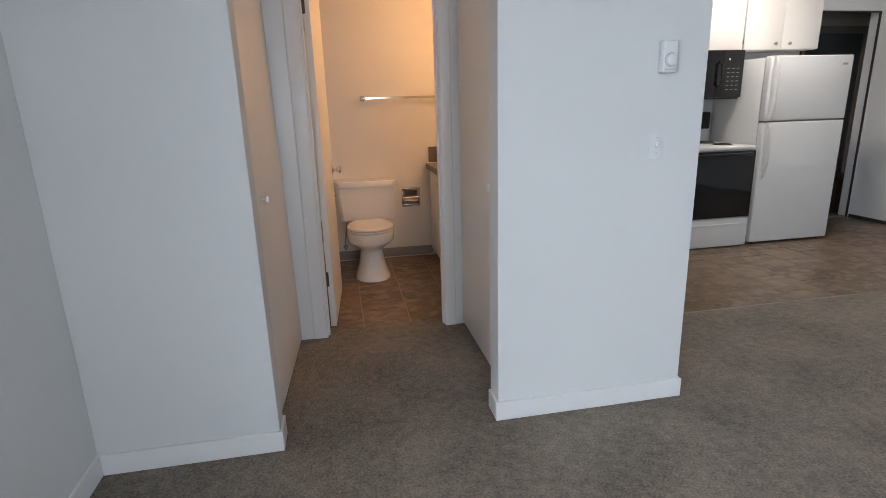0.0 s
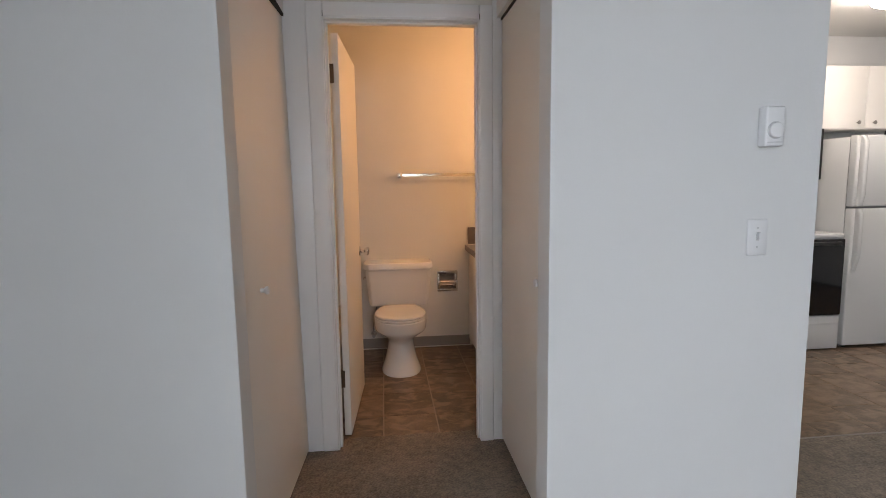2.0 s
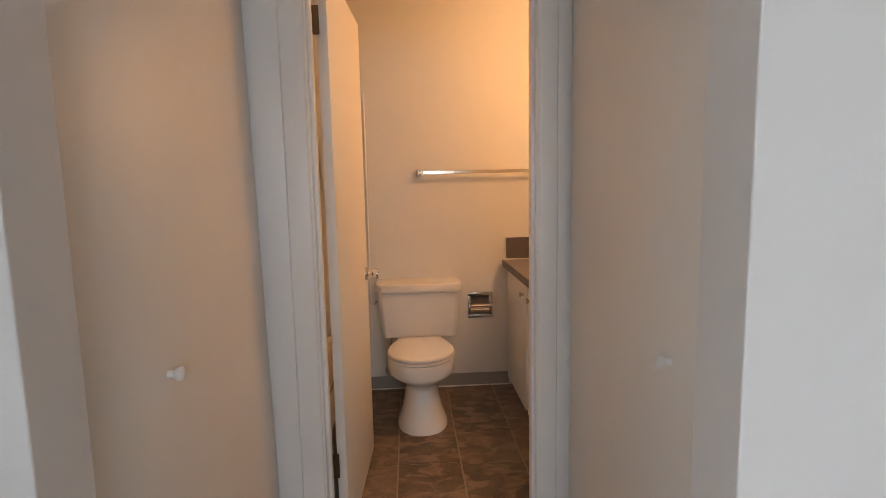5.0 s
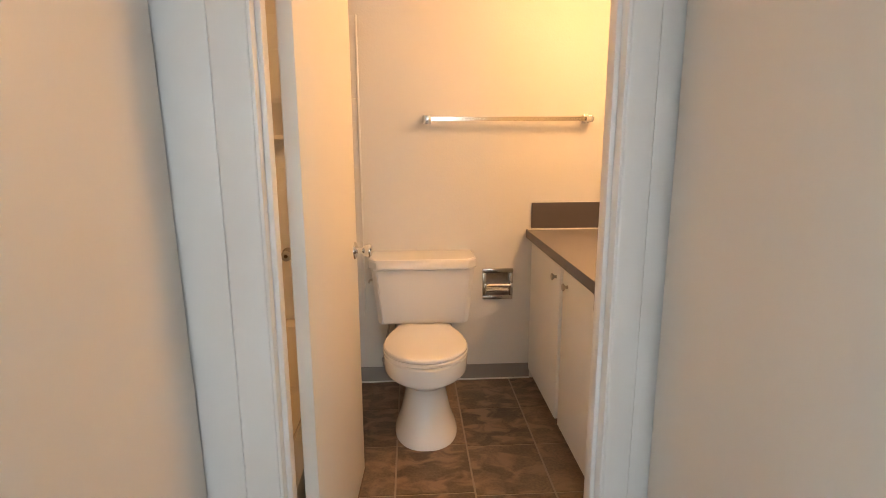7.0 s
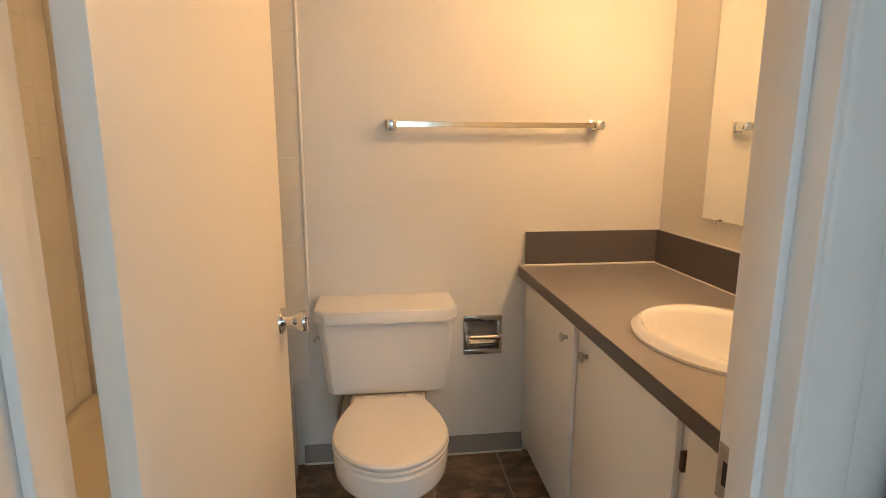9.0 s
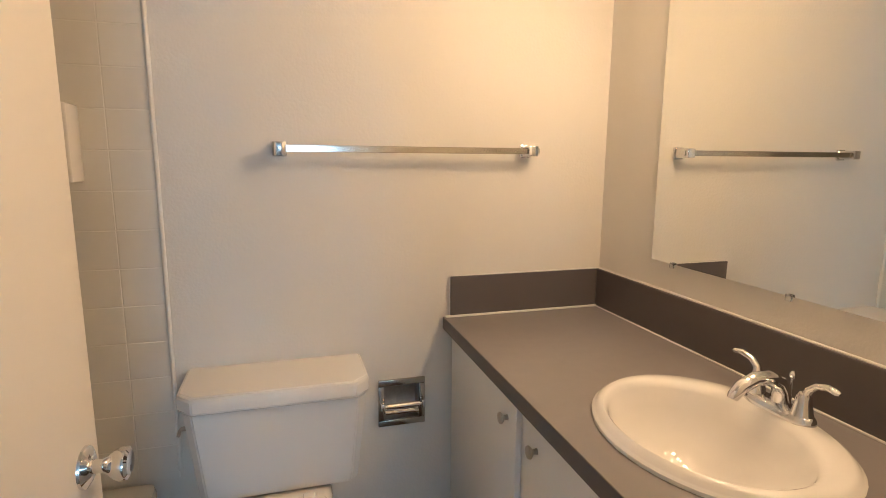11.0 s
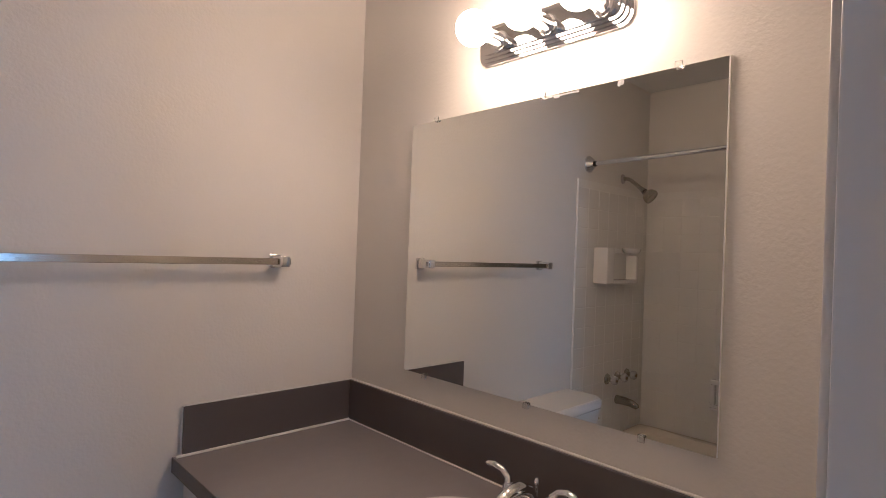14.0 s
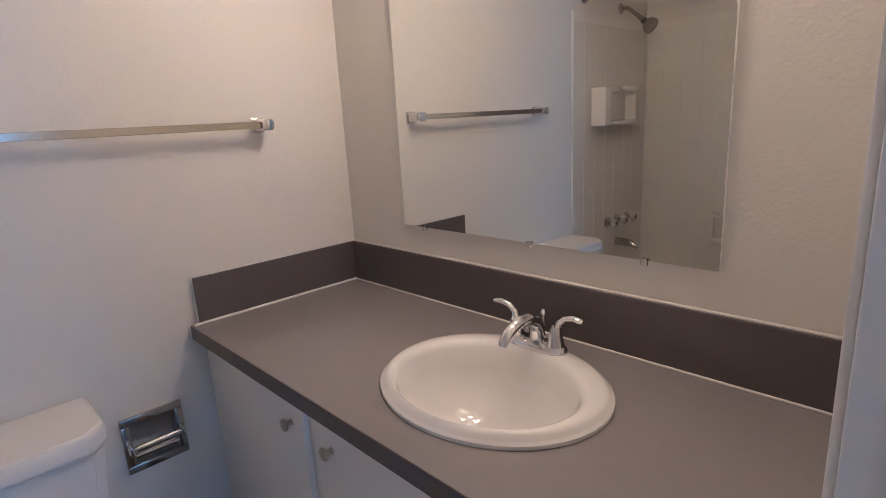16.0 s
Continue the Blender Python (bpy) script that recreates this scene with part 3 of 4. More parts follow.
piece("bolt_cap", turned((TX - 0.12, 2.3, 0.0), (0, 0, 1), [(0, 0), (0, 0.014), (0.012, 0.012), (0.018, 0.006), (0.018, 0)], n=14), M_CHINA, wc)
piece("bolt_cap", turned((TX + 0.12, 2.3, 0.0), (0, 0, 1), [(0, 0), (0, 0.014), (0.012, 0.012), (0.018, 0.006), (0.018, 0)], n=14), M_CHINA, wc)
valve = thing("water_valve", 0.315, 2.70, 0.12, "small chrome water supply valve and hose behind the toilet", "valve")
piece("stub_pipe", turned((0.315, 2.7135, 0.13), (0, -1, 0), [(0, 0), (0, 0.022), (0.004, 0.02), (0.006, 0.009), (0.05, 0.009), (0.05, 0.013), (0.075, 0.013), (0.075, 0)], n=16), M_STEEL, valve)
piece("hose", tube([(0.315, 2.655, 0.142), (0.313, 2.652, 0.20), (0.325, 2.65, 0.27), (0.34, 2.64, 0.34), (0.345, 2.63, 0.389)], [0.006] * 5, n=10), M_STEEL, valve, "braided grey supply hose")

# recessed paper holder
hold = thing("paper_holder", 0.914, BACK, 0.54, "chrome recessed toilet paper holder without paper", "paper holder")
fr = bmesh.new()
X0, X1, Z0, Z1 = 0.833, 0.996, 0.456, 0.623
for b_ in ((X0, X1, Z1 - 0.022, Z1), (X0, X1, Z0, Z0 + 0.022), (X0, X0 + 0.022, Z0 + 0.022, Z1 - 0.022), (X1 - 0.022, X1, Z0 + 0.022, Z1 - 0.022)):
    add_box(fr, b_[0], b_[1], BACK - 0.010, BACK - 0.0006, b_[2], b_[3], bevel=0.003)
piece("frame", fr, M_DARKCHROME, hold)
tray = bmesh.new()
arc = [(BACK + 0.002 + 0.055 * math.sin(math.pi * k / 12), 0.5395 - 0.063 * math.cos(math.pi * k / 12)) for k in range(13)]
lft = [tray.verts.new((HX0 + 0.001, y, z)) for y, z in arc]
rgt = [tray.verts.new((HX1 - 0.001, y, z)) for y, z in arc]
for k in range(12):
    tray.faces.new((lft[k], rgt[k], rgt[k + 1], lft[k + 1]))
tray.faces.new(lft)
tray.faces.new(rgt[::-1])
piece("tray", tray, M_STEEL, hold, "dull steel curved tray")
piece("lower_lip", tube([(X0 + 0.024, BACK - 0.012, 0.508), (X1 - 0.024, BACK - 0.012, 0.508)], [0.009, 0.009]), M_CHROME, hold)
piece("post", box(X0 + 0.006, X0 + 0.02, BACK - 0.042, BACK - 0.0095, 0.526, 0.552, bevel=0.004), M_CHROME, hold)
piece("post", box(X1 - 0.02, X1 - 0.006, BACK - 0.042, BACK - 0.0095, 0.526, 0.552, bevel=0.004), M_CHROME, hold)
piece("roller", tube([(X0 + 0.0195, BACK - 0.034, 0.539), (X0 + 0.025, BACK - 0.034, 0.539), (X0 + 0.026, BACK - 0.034, 0.539), (X1 - 0.026, BACK - 0.034, 0.539), (X1 - 0.025, BACK - 0.034, 0.539), (X1 - 0.0195, BACK - 0.034, 0.539)], [0.006, 0.006, 0.0095, 0.0095, 0.006, 0.006]), M_CHROME, hold, "bright chrome roller")

# towel bar
tb = thing("towel_bar", 0.95, BACK, 1.388, "square chrome towel bar with two end posts", "towel bar")
for x in (0.548, 1.346):
    p_ = piece("end_post", box(x - 0.017, x + 0.017, BACK - 0.075, BACK - 0.0095, 1.371, 1.405, bevel=0.003), M_CHROME, tb)
    sub("post_base", box(x - 0.021, x + 0.021, BACK - 0.0093, BACK - 0.0005, 1.366, 1.410, bevel=0.003), M_CHROME, p_, tb)
piece("bar", box(0.566, 1.328, BACK - 0.066, BACK - 0.054, 1.378, 1.398, bevel=0.001, seg=1), M_DARKCHROME, tb)
piece("bar_end", box(1.3635, 1.371, BACK - 0.066, BACK - 0.054, 1.378, 1.398, bevel=0.001, seg=1), M_CHROME, tb)

# vanity cabinet and counter
van = thing("vanity_cabinet", 1.37, 1.95, 0.0, "painted cream bathroom vanity cabinet with flat doors", "cabinet")
body = bmesh.new()
add_box(body, 1.106, 1.124, 1.1785, BACK - 0.007, 0.06, 0.788, bevel=0.002)
add_box(body, MIRROR_X - 0.015, MIRROR_X - 0.001, 1.1785, BACK - 0.007, 0.06, 0.788)
add_box(body, 1.1242, MIRROR_X - 0.0152, 1.1785, 1.197, 0.06, 0.788)
add_box(body, 1.1242, MIRROR_X - 0.0152, BACK - 0.025, BACK - 0.007, 0.06, 0.788)
add_box(body, 1.1242, MIRROR_X - 0.0152, 1.1972, BACK - 0.0252, 0.06, 0.08)
add_box(body, 1.16, MIRROR_X - 0.001, 1.1785, BACK - 0.007, 0.001, 0.0598)
piece("body", body, M_CABINET, van)
KNOB = [(0, 0), (0, 0.008), (0.003, 0.0065), (0.010, 0.006), (0.014, 0.011), (0.019, 0.0155), (0.023, 0.0145), (0.025, 0.009), (0.025, 0)]
for y0, y1, ky in ((2.158, 2.700, 2.212), (1.575, 2.112, 2.042), (1.20, 1.535, None)):
    d = piece("door", box(1.088, 1.1055, y0, y1, 0.062, 0.762, bevel=0.003), M_CABINET, van)
    if ky:
        sub("knob", turned((1.0883, ky, 0.705), (-1, 0, 0), KNOB, n=20), M_NICKEL, d, van, "brushed nickel round knob")
    else:
        sub("knob", turned((1.0883, 1.515, 0.505), (-1, 0, 0), KNOB, n=20), M_NICKEL, d, van, "brushed nickel round knob")
        sub("chip", box(1.0868, 1.0878, 1.475, 1.487, 0.612, 0.630), M_BROWN, d, van, "chipped dark spot in the paint")
for z in (0.68, 0.18):
    piece("cabinet_hinge", box(1.0875, 1.1055, 1.545, 1.556, z - 0.022, z + 0.022, bevel=0.002), M_HINGE, van, "small rusty cabinet hinge")

ctr = thing("vanity_counter", 1.36, 1.95, 0.79, "taupe laminate counter with backsplash and white caulk lines", "counter")
# counter top with an oval opening for the basin
SX, SY = 1.348, 1.814
top = bmesh.new()
outer, inner, outer2, inner2 = [], [], [], []
CX0, CX1, CY0, CY1 = 1.062, MIRROR_X - 0.001, 1.1785, BACK - 0.0065
angles = sorted([2 * math.pi * i / 48 for i in range(48)] + [math.atan2(cy_ - SY, cx_ - SX) % (2 * math.pi) for cx_ in (CX0, CX1) for cy_ in (CY0, CY1)])
n_ = len(angles)
for a in angles:
    dx, dy = math.cos(a), math.sin(a)
    k = min(((CX1 - SX) if dx > 0 else (SX - CX0)) / max(abs(dx), 1e-6), ((CY1 - SY) if dy > 0 else (SY - CY0)) / max(abs(dy), 1e-6))
    for lst, z in ((outer, 0.83), (outer2, 0.7885)):
        lst.append(top.verts.new((SX + dx * k, SY + dy * k, z)))
    for lst, z in ((inner, 0.83), (inner2, 0.7885)):
        lst.append(top.verts.new((SX + 0.195 * dx, SY + 0.235 * dy, z)))
for i in range(n_):
    j = (i + 1) % n_
    top.faces.new((outer[i], outer[j], inner[j], inner[i]))
    top.faces.new((outer2[i], inner2[i], inner2[j], outer2[j]))
    top.faces.new((outer[i], outer2[i], outer2[j], outer[j]))
    top.faces.new((inner[i], inner[j], inner2[j], inner2[i]))
piece("worktop", top, M_LAMINATE, ctr, smooth=False)
piece("front_edge", box(1.0585, 1.0618, CY0, CY1, 0.7885, 0.8303, bevel=0.001, seg=1), M_LAMEDGE, ctr, "laminate edge band, darker than the worktop")
piece("backsplash", box(1.083, MIRROR_X - 0.021, BACK - 0.0185, BACK - 0.0006, 0.832, 0.970, bevel=0.001, seg=1), M_LAMEDGE, ctr, "taupe laminate backsplash, darker than the worktop")
piece("backsplash", box(MIRROR_X - 0.0195, MIRROR_X - 0.0006, 1.1785, BACK - 0.0006, 0.832, 0.970, bevel=0.001, seg=1), M_LAMEDGE, ctr, "taupe laminate backsplash, darker than the worktop")
piece("caulk_line", tube([(1.066, BACK - 0.0205, 0.833), (MIRROR_X - 0.021, BACK - 0.0205, 0.833)], [0.0042, 0.0042], n=8), M_CAULK, ctr, "white caulk bead")
piece("caulk_line", tube([(MIRROR_X - 0.0215, BACK - 0.02, 0.8322), (MIRROR_X - 0.0215, 1.18, 0.8322)], [0.0028, 0.0028], n=8), M_CAULK, ctr, "white caulk bead")
piece("caulk_line", tube([(1.083, BACK - 0.010, 0.972), (MIRROR_X - 0.012, BACK - 0.010, 0.972)], [0.0028, 0.0028], n=8), M_CAULK, ctr, "white caulk bead")
piece("caulk_line", tube([(MIRROR_X - 0.010, BACK - 0.012, 0.972), (MIRROR_X - 0.010, 1.18, 0.972)], [0.0036, 0.0036], n=8), M_CAULK, ctr, "white caulk bead")
piece("caulk_line", tube([(1.082, BACK - 0.010, 0.832), (1.082, BACK - 0.010, 0.972)], [0.0028, 0.0028], n=8), M_CAULK, ctr, "white caulk bead")

sink = thing("bathroom_sink", SX, SY, 0.83, "white oval drop-in china sink in a taupe counter", "sink")
RX, RY = 0.214, 0.258
rim = [oval(SX, SY, 0.8305, RX, RY), oval(SX, SY, 0.838, RX, RY), oval(SX, SY, 0.8415, RX - 0.004, RY - 0.004), oval(SX, SY, 0.8435, RX - 0.007, RY - 0.007), oval(SX, SY, 0.850, RX - 0.011, RY - 0.011), oval(SX, SY, 0.8545, RX - 0.02, RY - 0.02),
       oval(SX - 0.016, SY, 0.855, RX - 0.036, RY - 0.038), oval(SX - 0.021, SY, 0.851, RX - 0.046, RY - 0.047), oval(SX - 0.023, SY, 0.840, RX - 0.053, RY - 0.054), oval(SX - 0.024, SY, 0.80, RX - 0.064, RY - 0.066), oval(SX - 0.024, SY, 0.762, RX - 0.080, RY - 0.086),
       oval(SX - 0.024, SY, 0.728, RX - 0.108, RY - 0.122), oval(SX - 0.024, SY, 0.704, RX - 0.145, RY - 0.170), oval(SX - 0.024, SY, 0.692, RX - 0.178, RY - 0.214), oval(SX - 0.024, SY, 0.689, 0.022, 0.022)]
piece("basin", loft(rim, cap=False), M_CHINA, sink)
piece("drain", turned((SX - 0.024, SY, 0.6892), (0, 0, 1), [(0, 0), (0, 0.023), (0.003, 0.022), (0.004, 0.014), (0.006, 0.014), (0.008, 0.010), (0.008, 0)], n=24), M_CHROME, sink, "chrome pop-up drain")

fau = thing("faucet", 1.527, 1.83, 0.855, "polished chrome two-handle bathroom faucet on the sink", "faucet")
FX, FY = 1.522, 1.825
piece("base", loft([oval(FX, FY, 0.8535, 0.029, 0.083, p=2.6), oval(FX, FY, 0.860, 0.029, 0.083, p=2.6), oval(FX, FY, 0.868, 0.025, 0.078, p=2.6), oval(FX, FY, 0.871, 0.018, 0.070, p=2.6)]), M_CHROME, fau)
piece("spout", tube([(FX + 0.006, FY, 0.868), (FX + 0.006, FY, 0.895), (FX - 0.006, FY, 0.914), (FX - 0.035, FY, 0.927), (FX - 0.07, FY, 0.926), (FX - 0.10, FY, 0.913), (FX - 0.116, FY, 0.897), (FX - 0.119, FY, 0.891)], [0.020, 0.018, 0.017, 0.0155, 0.0145, 0.0135, 0.012, 0.010], n=20), M_CHROME, fau)
for s_ in (-1, 1):
    hb = piece("handle", turned((FX, FY + s_ * 0.055, 0.868), (0, 0, 1), [(0, 0), (0, 0.021), (0.012, 0.018), (0.028, 0.015), (0.040, 0.0135), (0.046, 0.009), (0.046, 0)], n=20), M_CHROME, fau)
    y = FY + s_ * 0.055
    sub("lever", tube([(FX, y, 0.902), (FX + 0.004, y + s_ * 0.006, 0.922), (FX + 0.004, y + s_ * 0.022, 0.936), (FX + 0.002, y + s_ * 0.045, 0.942), (FX, y + s_ * 0.062, 0.940), (FX, y + s_ * 0.068, 0.939)], [0.011, 0.0095, 0.0085, 0.009, 0.008, 0.004], n=14, flat=0.75), M_CHROME, hb, fau)
piece("lift_rod", turned((FX + 0.032, FY, 0.862), (0, 0, 1), [(0, 0), (0, 0.003), (0.055, 0.003), (0.058, 0.006), (0.066, 0.0065), (0.071, 0.003), (0.071, 0)], n=12), M_CHROME, fau)

# mirror
rnd_patch = random.Random(5)
mir = thing("wall_mirror", MIRROR_X, 1.95, 1.056, "large frameless rectangular mirror held by clear plastic clips", "mirror")
piece("glass", box(MIRROR_X - 0.0065, MIRROR_X - 0.0008, 1.479, 2.425, 1.056, 1.838, bevel=0.001, seg=1), M_MIRROR, mir, smooth=False)
for y, z, s_ in ((2.325, 1.056, -1), (1.937, 1.056, -1), (1.632, 1.056, -1), (2.308, 1.838, 1), (1.918, 1.838, 1), (1.578, 1.838, 1)):
    cl = bmesh.new()
    add_box(cl, MIRROR_X - 0.013, MIRROR_X - 0.0068, y - 0.008, y + 0.008, *sorted((z - s_ * 0.006, z + s_ * 0.010)), bevel=0.002)
    piece("clip", cl, M_CLEAR, mir, "clear plastic mirror clip")

# White strip paints in the glint along the mirror's polished edge.
piece("polished_edge_glint", box(MIRROR_X - 0.0075, MIRROR_X - 0.0068, 1.4795, 1.4818, 1.058, 1.836), M_PLASTIC, mir, "polished glass edge with its glint painted as a pale strip")
for y0, y1, z0 in ((1.815, 1.905, 1.827), (1.700, 1.716, 1.822)):
    wp = bmesh.new()
    for k in range(5):
        u0, u1 = y0 + (y1 - y0) * k / 5, y0 + (y1 - y0) * (k + 0.94) / 5
        add_box(wp, MIRROR_X - 0.0071, MIRROR_X - 0.0067, u0, u1, z0 + 0.004 * rnd_patch.random(), 1.8372 - 0.003 * rnd_patch.random())
    piece("worn_patch", wp, M_GREYPL, mir, "pale patch of worn silvering")

# vanity light
vl = thing("vanity_light", MIRROR_X, 1.90, 1.96, "polished chrome vanity light bar with three lit globe bulbs", "wall lamp")
def plate_ring(x, dy, dz, cut):
    y0, y1, z0, z1 = 1.682 + dy, 2.137 - dy, 1.956 + dz, 2.064 - dz
    ring = []
    for cy_, cz_, start in ((y1 - cut, z0 + cut, -90), (y1 - cut, z1 - cut, 0), (y0 + cut, z1 - cut, 90), (y0 + cut, z0 + cut, 180)):
        ring += [(x, cy_ + cut * math.cos(radians(start + 18 * k)), cz_ + cut * math.sin(radians(start + 18 * k))) for k in range(6)]
    return ring


piece("backplate", loft([plate_ring(MIRROR_X - 0.0006, 0, 0, 0.03), plate_ring(MIRROR_X - 0.010, 0, 0, 0.03), plate_ring(MIRROR_X - 0.011, 0.007, 0.007, 0.028), plate_ring(MIRROR_X - 0.018, 0.007, 0.007, 0.028), plate_ring(MIRROR_X - 0.019, 0.014, 0.014, 0.026), plate_ring(MIRROR_X - 0.026, 0.014, 0.014, 0.026), plate_ring(MIRROR_X - 0.027, 0.021, 0.021, 0.024), plate_ring(MIRROR_X - 0.034, 0.021, 0.021, 0.024)]), M_CHROME, vl, smooth=False)
for y in (2.045, 1.893, 1.741):
    so = piece("socket", turned((MIRROR_X - 0.0338, y, 2.004), (-1, 0, 0), [(0, 0), (0, 0.026), (0.006, 0.025), (0.010, 0.020), (0.050, 0.019), (0.052, 0.012), (0.052, 0)], n=24), M_CHROME, vl)
    prof = [(0, 0), (0, 0.014), (0.010, 0.016)] + [(0.056 + 0.045 * math.sin(a), 0.045 * math.cos(a)) for a in [radians(d_) for d_ in range(-60, 91, 10)]]
    sub("bulb", turned((MIRROR_X - 0.0832, y, 2.004), (-1, 0, 0), prof, n=32), M_BULB, so, vl, "lit white globe bulb")

# tub
tub = thing("bathtub", -0.24, 1.95, 0.0, "cream enamelled bathtub in a tiled alcove", "bathtub")
def tub_ring(inset_x, inset_y, z, p=6.0):
    cx_, cy_ = (-0.62 + 0.150) / 2, (1.1785 + BACK) / 2
    return oval(cx_, cy_, z, 0.384 - inset_x, (BACK - 1.1785) / 2 - 0.001 - inset_y, n=64, p=p)


piece("shell", loft([tub_ring(0, 0, 0.002, 40), tub_ring(0, 0, 0.35, 40), tub_ring(0.004, 0.004, 0.368, 40), tub_ring(0.012, 0.012, 0.372, 30), tub_ring(0.06, 0.06, 0.370, 8), tub_ring(0.075, 0.085, 0.355, 6), tub_ring(0.09, 0.11, 0.28, 5), tub_ring(0.11, 0.15, 0.14, 4.5), tub_ring(0.14, 0.20, 0.085, 4), tub_ring(0.20, 0.30, 0.075, 4)]), M_TUB, tub)
piece("overflow_plate", turned((-0.29, BACK - 0.112, 0.265), (0, -1, 0.2), [(0, 0), (0, 0.036), (0.006, 0.034), (0.010, 0.02), (0.010, 0)], n=24), M_STEEL, tub, "round steel overflow plate")
piece("tub_drain", turned((-0.29, BACK - 0.30, 0.0755), (0, 0, 1), [(0, 0), (0, 0.032), (0.004, 0.03), (0.004, 0)], n=24), M_STEEL, tub, "round steel drain")

spt = thing("tub_faucet", -0.29, BACK, 0.56, "chrome tub faucet with three clear acrylic handles on tile", "faucet")
piece("spout", tube([(-0.29, BACK - 0.007, 0.580), (-0.29, BACK - 0.05, 0.580), (-0.29, BACK - 0.10, 0.576), (-0.29, BACK - 0.134, 0.564), (-0.29, BACK - 0.142, 0.553)], [0.027, 0.025, 0.022, 0.018, 0.012], n=18), M_DARKCHROME, spt)
for x in (-0.165, -0.285, -0.405):
    esc = piece("escutcheon", turned((x, BACK - 0.007, 0.72), (0, -1, 0), [(0, 0), (0, 0.033), (0.006, 0.03), (0.014, 0.014), (0.03, 0.012), (0.03, 0)], n=24), M_DARKCHROME, spt)
    sub("grip", turned((x, BACK - 0.037, 0.72), (0, -1, 0), [(0, 0), (0, 0.016), (0.008, 0.026), (0.024, 0.028), (0.034, 0.022), (0.034, 0)], n=8), M_FROST, esc, spt, "faceted clear acrylic grip", smooth=False)
    sub("button", turned((x, BACK - 0.0712, 0.72), (0, -1, 0), [(0, 0), (0, 0.010), (0.003, 0.008), (0.003, 0)], n=12), M_HINGE, esc, spt)

shw = thing("wall_shower", -0.29, BACK, 1.926, "chrome shower arm with a small shower head", "shower")
piece("flange", turned((-0.29, BACK - 0.0006, 1.926), (0, -1, 0), [(0, 0), (0, 0.03), (0.004, 0.028), (0.010, 0.014), (0.010, 0)], n=20), M_STEEL, shw)
piece("arm", tube([(-0.29, BACK - 0.008, 1.926), (-0.29, BACK - 0.03, 1.925), (-0.29, BACK - 0.05, 1.917), (-0.29, BACK - 0.085, 1.888), (-0.29, BACK - 0.128, 1.852)], [0.011] * 5), M_DARKCHROME, shw)
HEAD = (-0.29, BACK - 0.124, 1.855)
piece("head", turned(HEAD, (0, -0.77, -0.64), [(0, 0), (0, 0.015), (0.020, 0.017), (0.028, 0.013), (0.036, 0.024), (0.052, 0.040), (0.074, 0.045), (0.084, 0.042), (0.085, 0.034), (0.082, 0.032), (0.082, 0)], n=28), M_DARKCHROME, shw)
piece("swivel_ring", turned(HEAD, (0, -0.77, -0.64), [(0.019, 0), (0.019, 0.018), (0.026, 0.018), (0.026, 0)], n=20), M_BLACKPL, shw, "black swivel ring")

dish = thing("tub_soap_dish", -0.615, 2.20, 0.57, "white ceramic soap dish set in the tiled tub wall", "soap dish")
DXA, DXB = -0.6152, -0.583
dfr = bmesh.new()
for b_ in ((2.120, 2.280, 0.715, 0.745), (2.120, 2.280, 0.570, 0.596), (2.120, 2.146, 0.5965, 0.7145), (2.254, 2.280, 0.5965, 0.7145)):
    add_box(dfr, DXA, DXB, *b_, bevel=0.005)
piece("frame", dfr, M_CHINA, dish)
piece("tray_lip", box(DXB + 0.0005, DXB + 0.028, 2.128, 2.272, 0.571, 0.583, bevel=0.004), M_CHINA, dish)

rodt = thing("shower_rod", 0.105, 1.95, 1.96, "chrome shower curtain rod with round wall flange", "curtain rod")
piece("rod", tube([(0.105, BACK - 0.02, 1.96), (0.105, 1.17, 1.985)], [0.0125, 0.0125], n=16), M_CHROME, rodt)
piece("flange", turned((0.105, BACK - 0.0006, 1.96), (0, -1, 0), [(0, 0), (0, 0.047), (0.006, 0.047), (0.010, 0.041), (0.024, 0.033), (0.030, 0.023), (0.036, 0.02), (0.036, 0)], n=28), M_CHROME, rodt)
piece("rod_collar", turned((0.105, BACK - 0.0368, 1.96), (0, -1, 0), [(0, 0), (0, 0.0155), (0.012, 0.0155), (0.012, 0)], n=20), M_BLACKPL, rodt, "black rubber rod collar")

cad = thing("soap_shelf", -0.17, BACK, 1.29, "white ceramic shower shelf with a soap dish", "soap dish")
SXA, SXB, SZA, SZB, SD = -0.365, 0.035, 1.292, 1.497, 0.088
cy0 = BACK - 0.007
piece("side", box(SXB - 0.085, SXB, cy0 - SD, cy0, SZA, SZB, bevel=0.006, seg=3), M_CHINA, cad)
piece("top_lip", box(SXB - 0.17, SXB - 0.0852, cy0 - SD, cy0, SZB - 0.032, SZB - 0.002, bevel=0.003), M_CHINA, cad)
piece("side", box(SXA, SXA + 0.032, cy0 - SD + 0.012, cy0, SZA, SZB - 0.04, bevel=0.006, seg=3), M_CHINA, cad)
piece("shelf", box(SXA + 0.0322, SXB - 0.0852, cy0 - SD, cy0, SZA, SZA + 0.022, bevel=0.003, seg=3), M_CHINA, cad)
piece("back", box(SXA + 0.0322, SXB - 0.0852, cy0 - 0.012, cy0, SZA + 0.0222, SZB - 0.0325, bevel=0.002), M_TILE, cad)
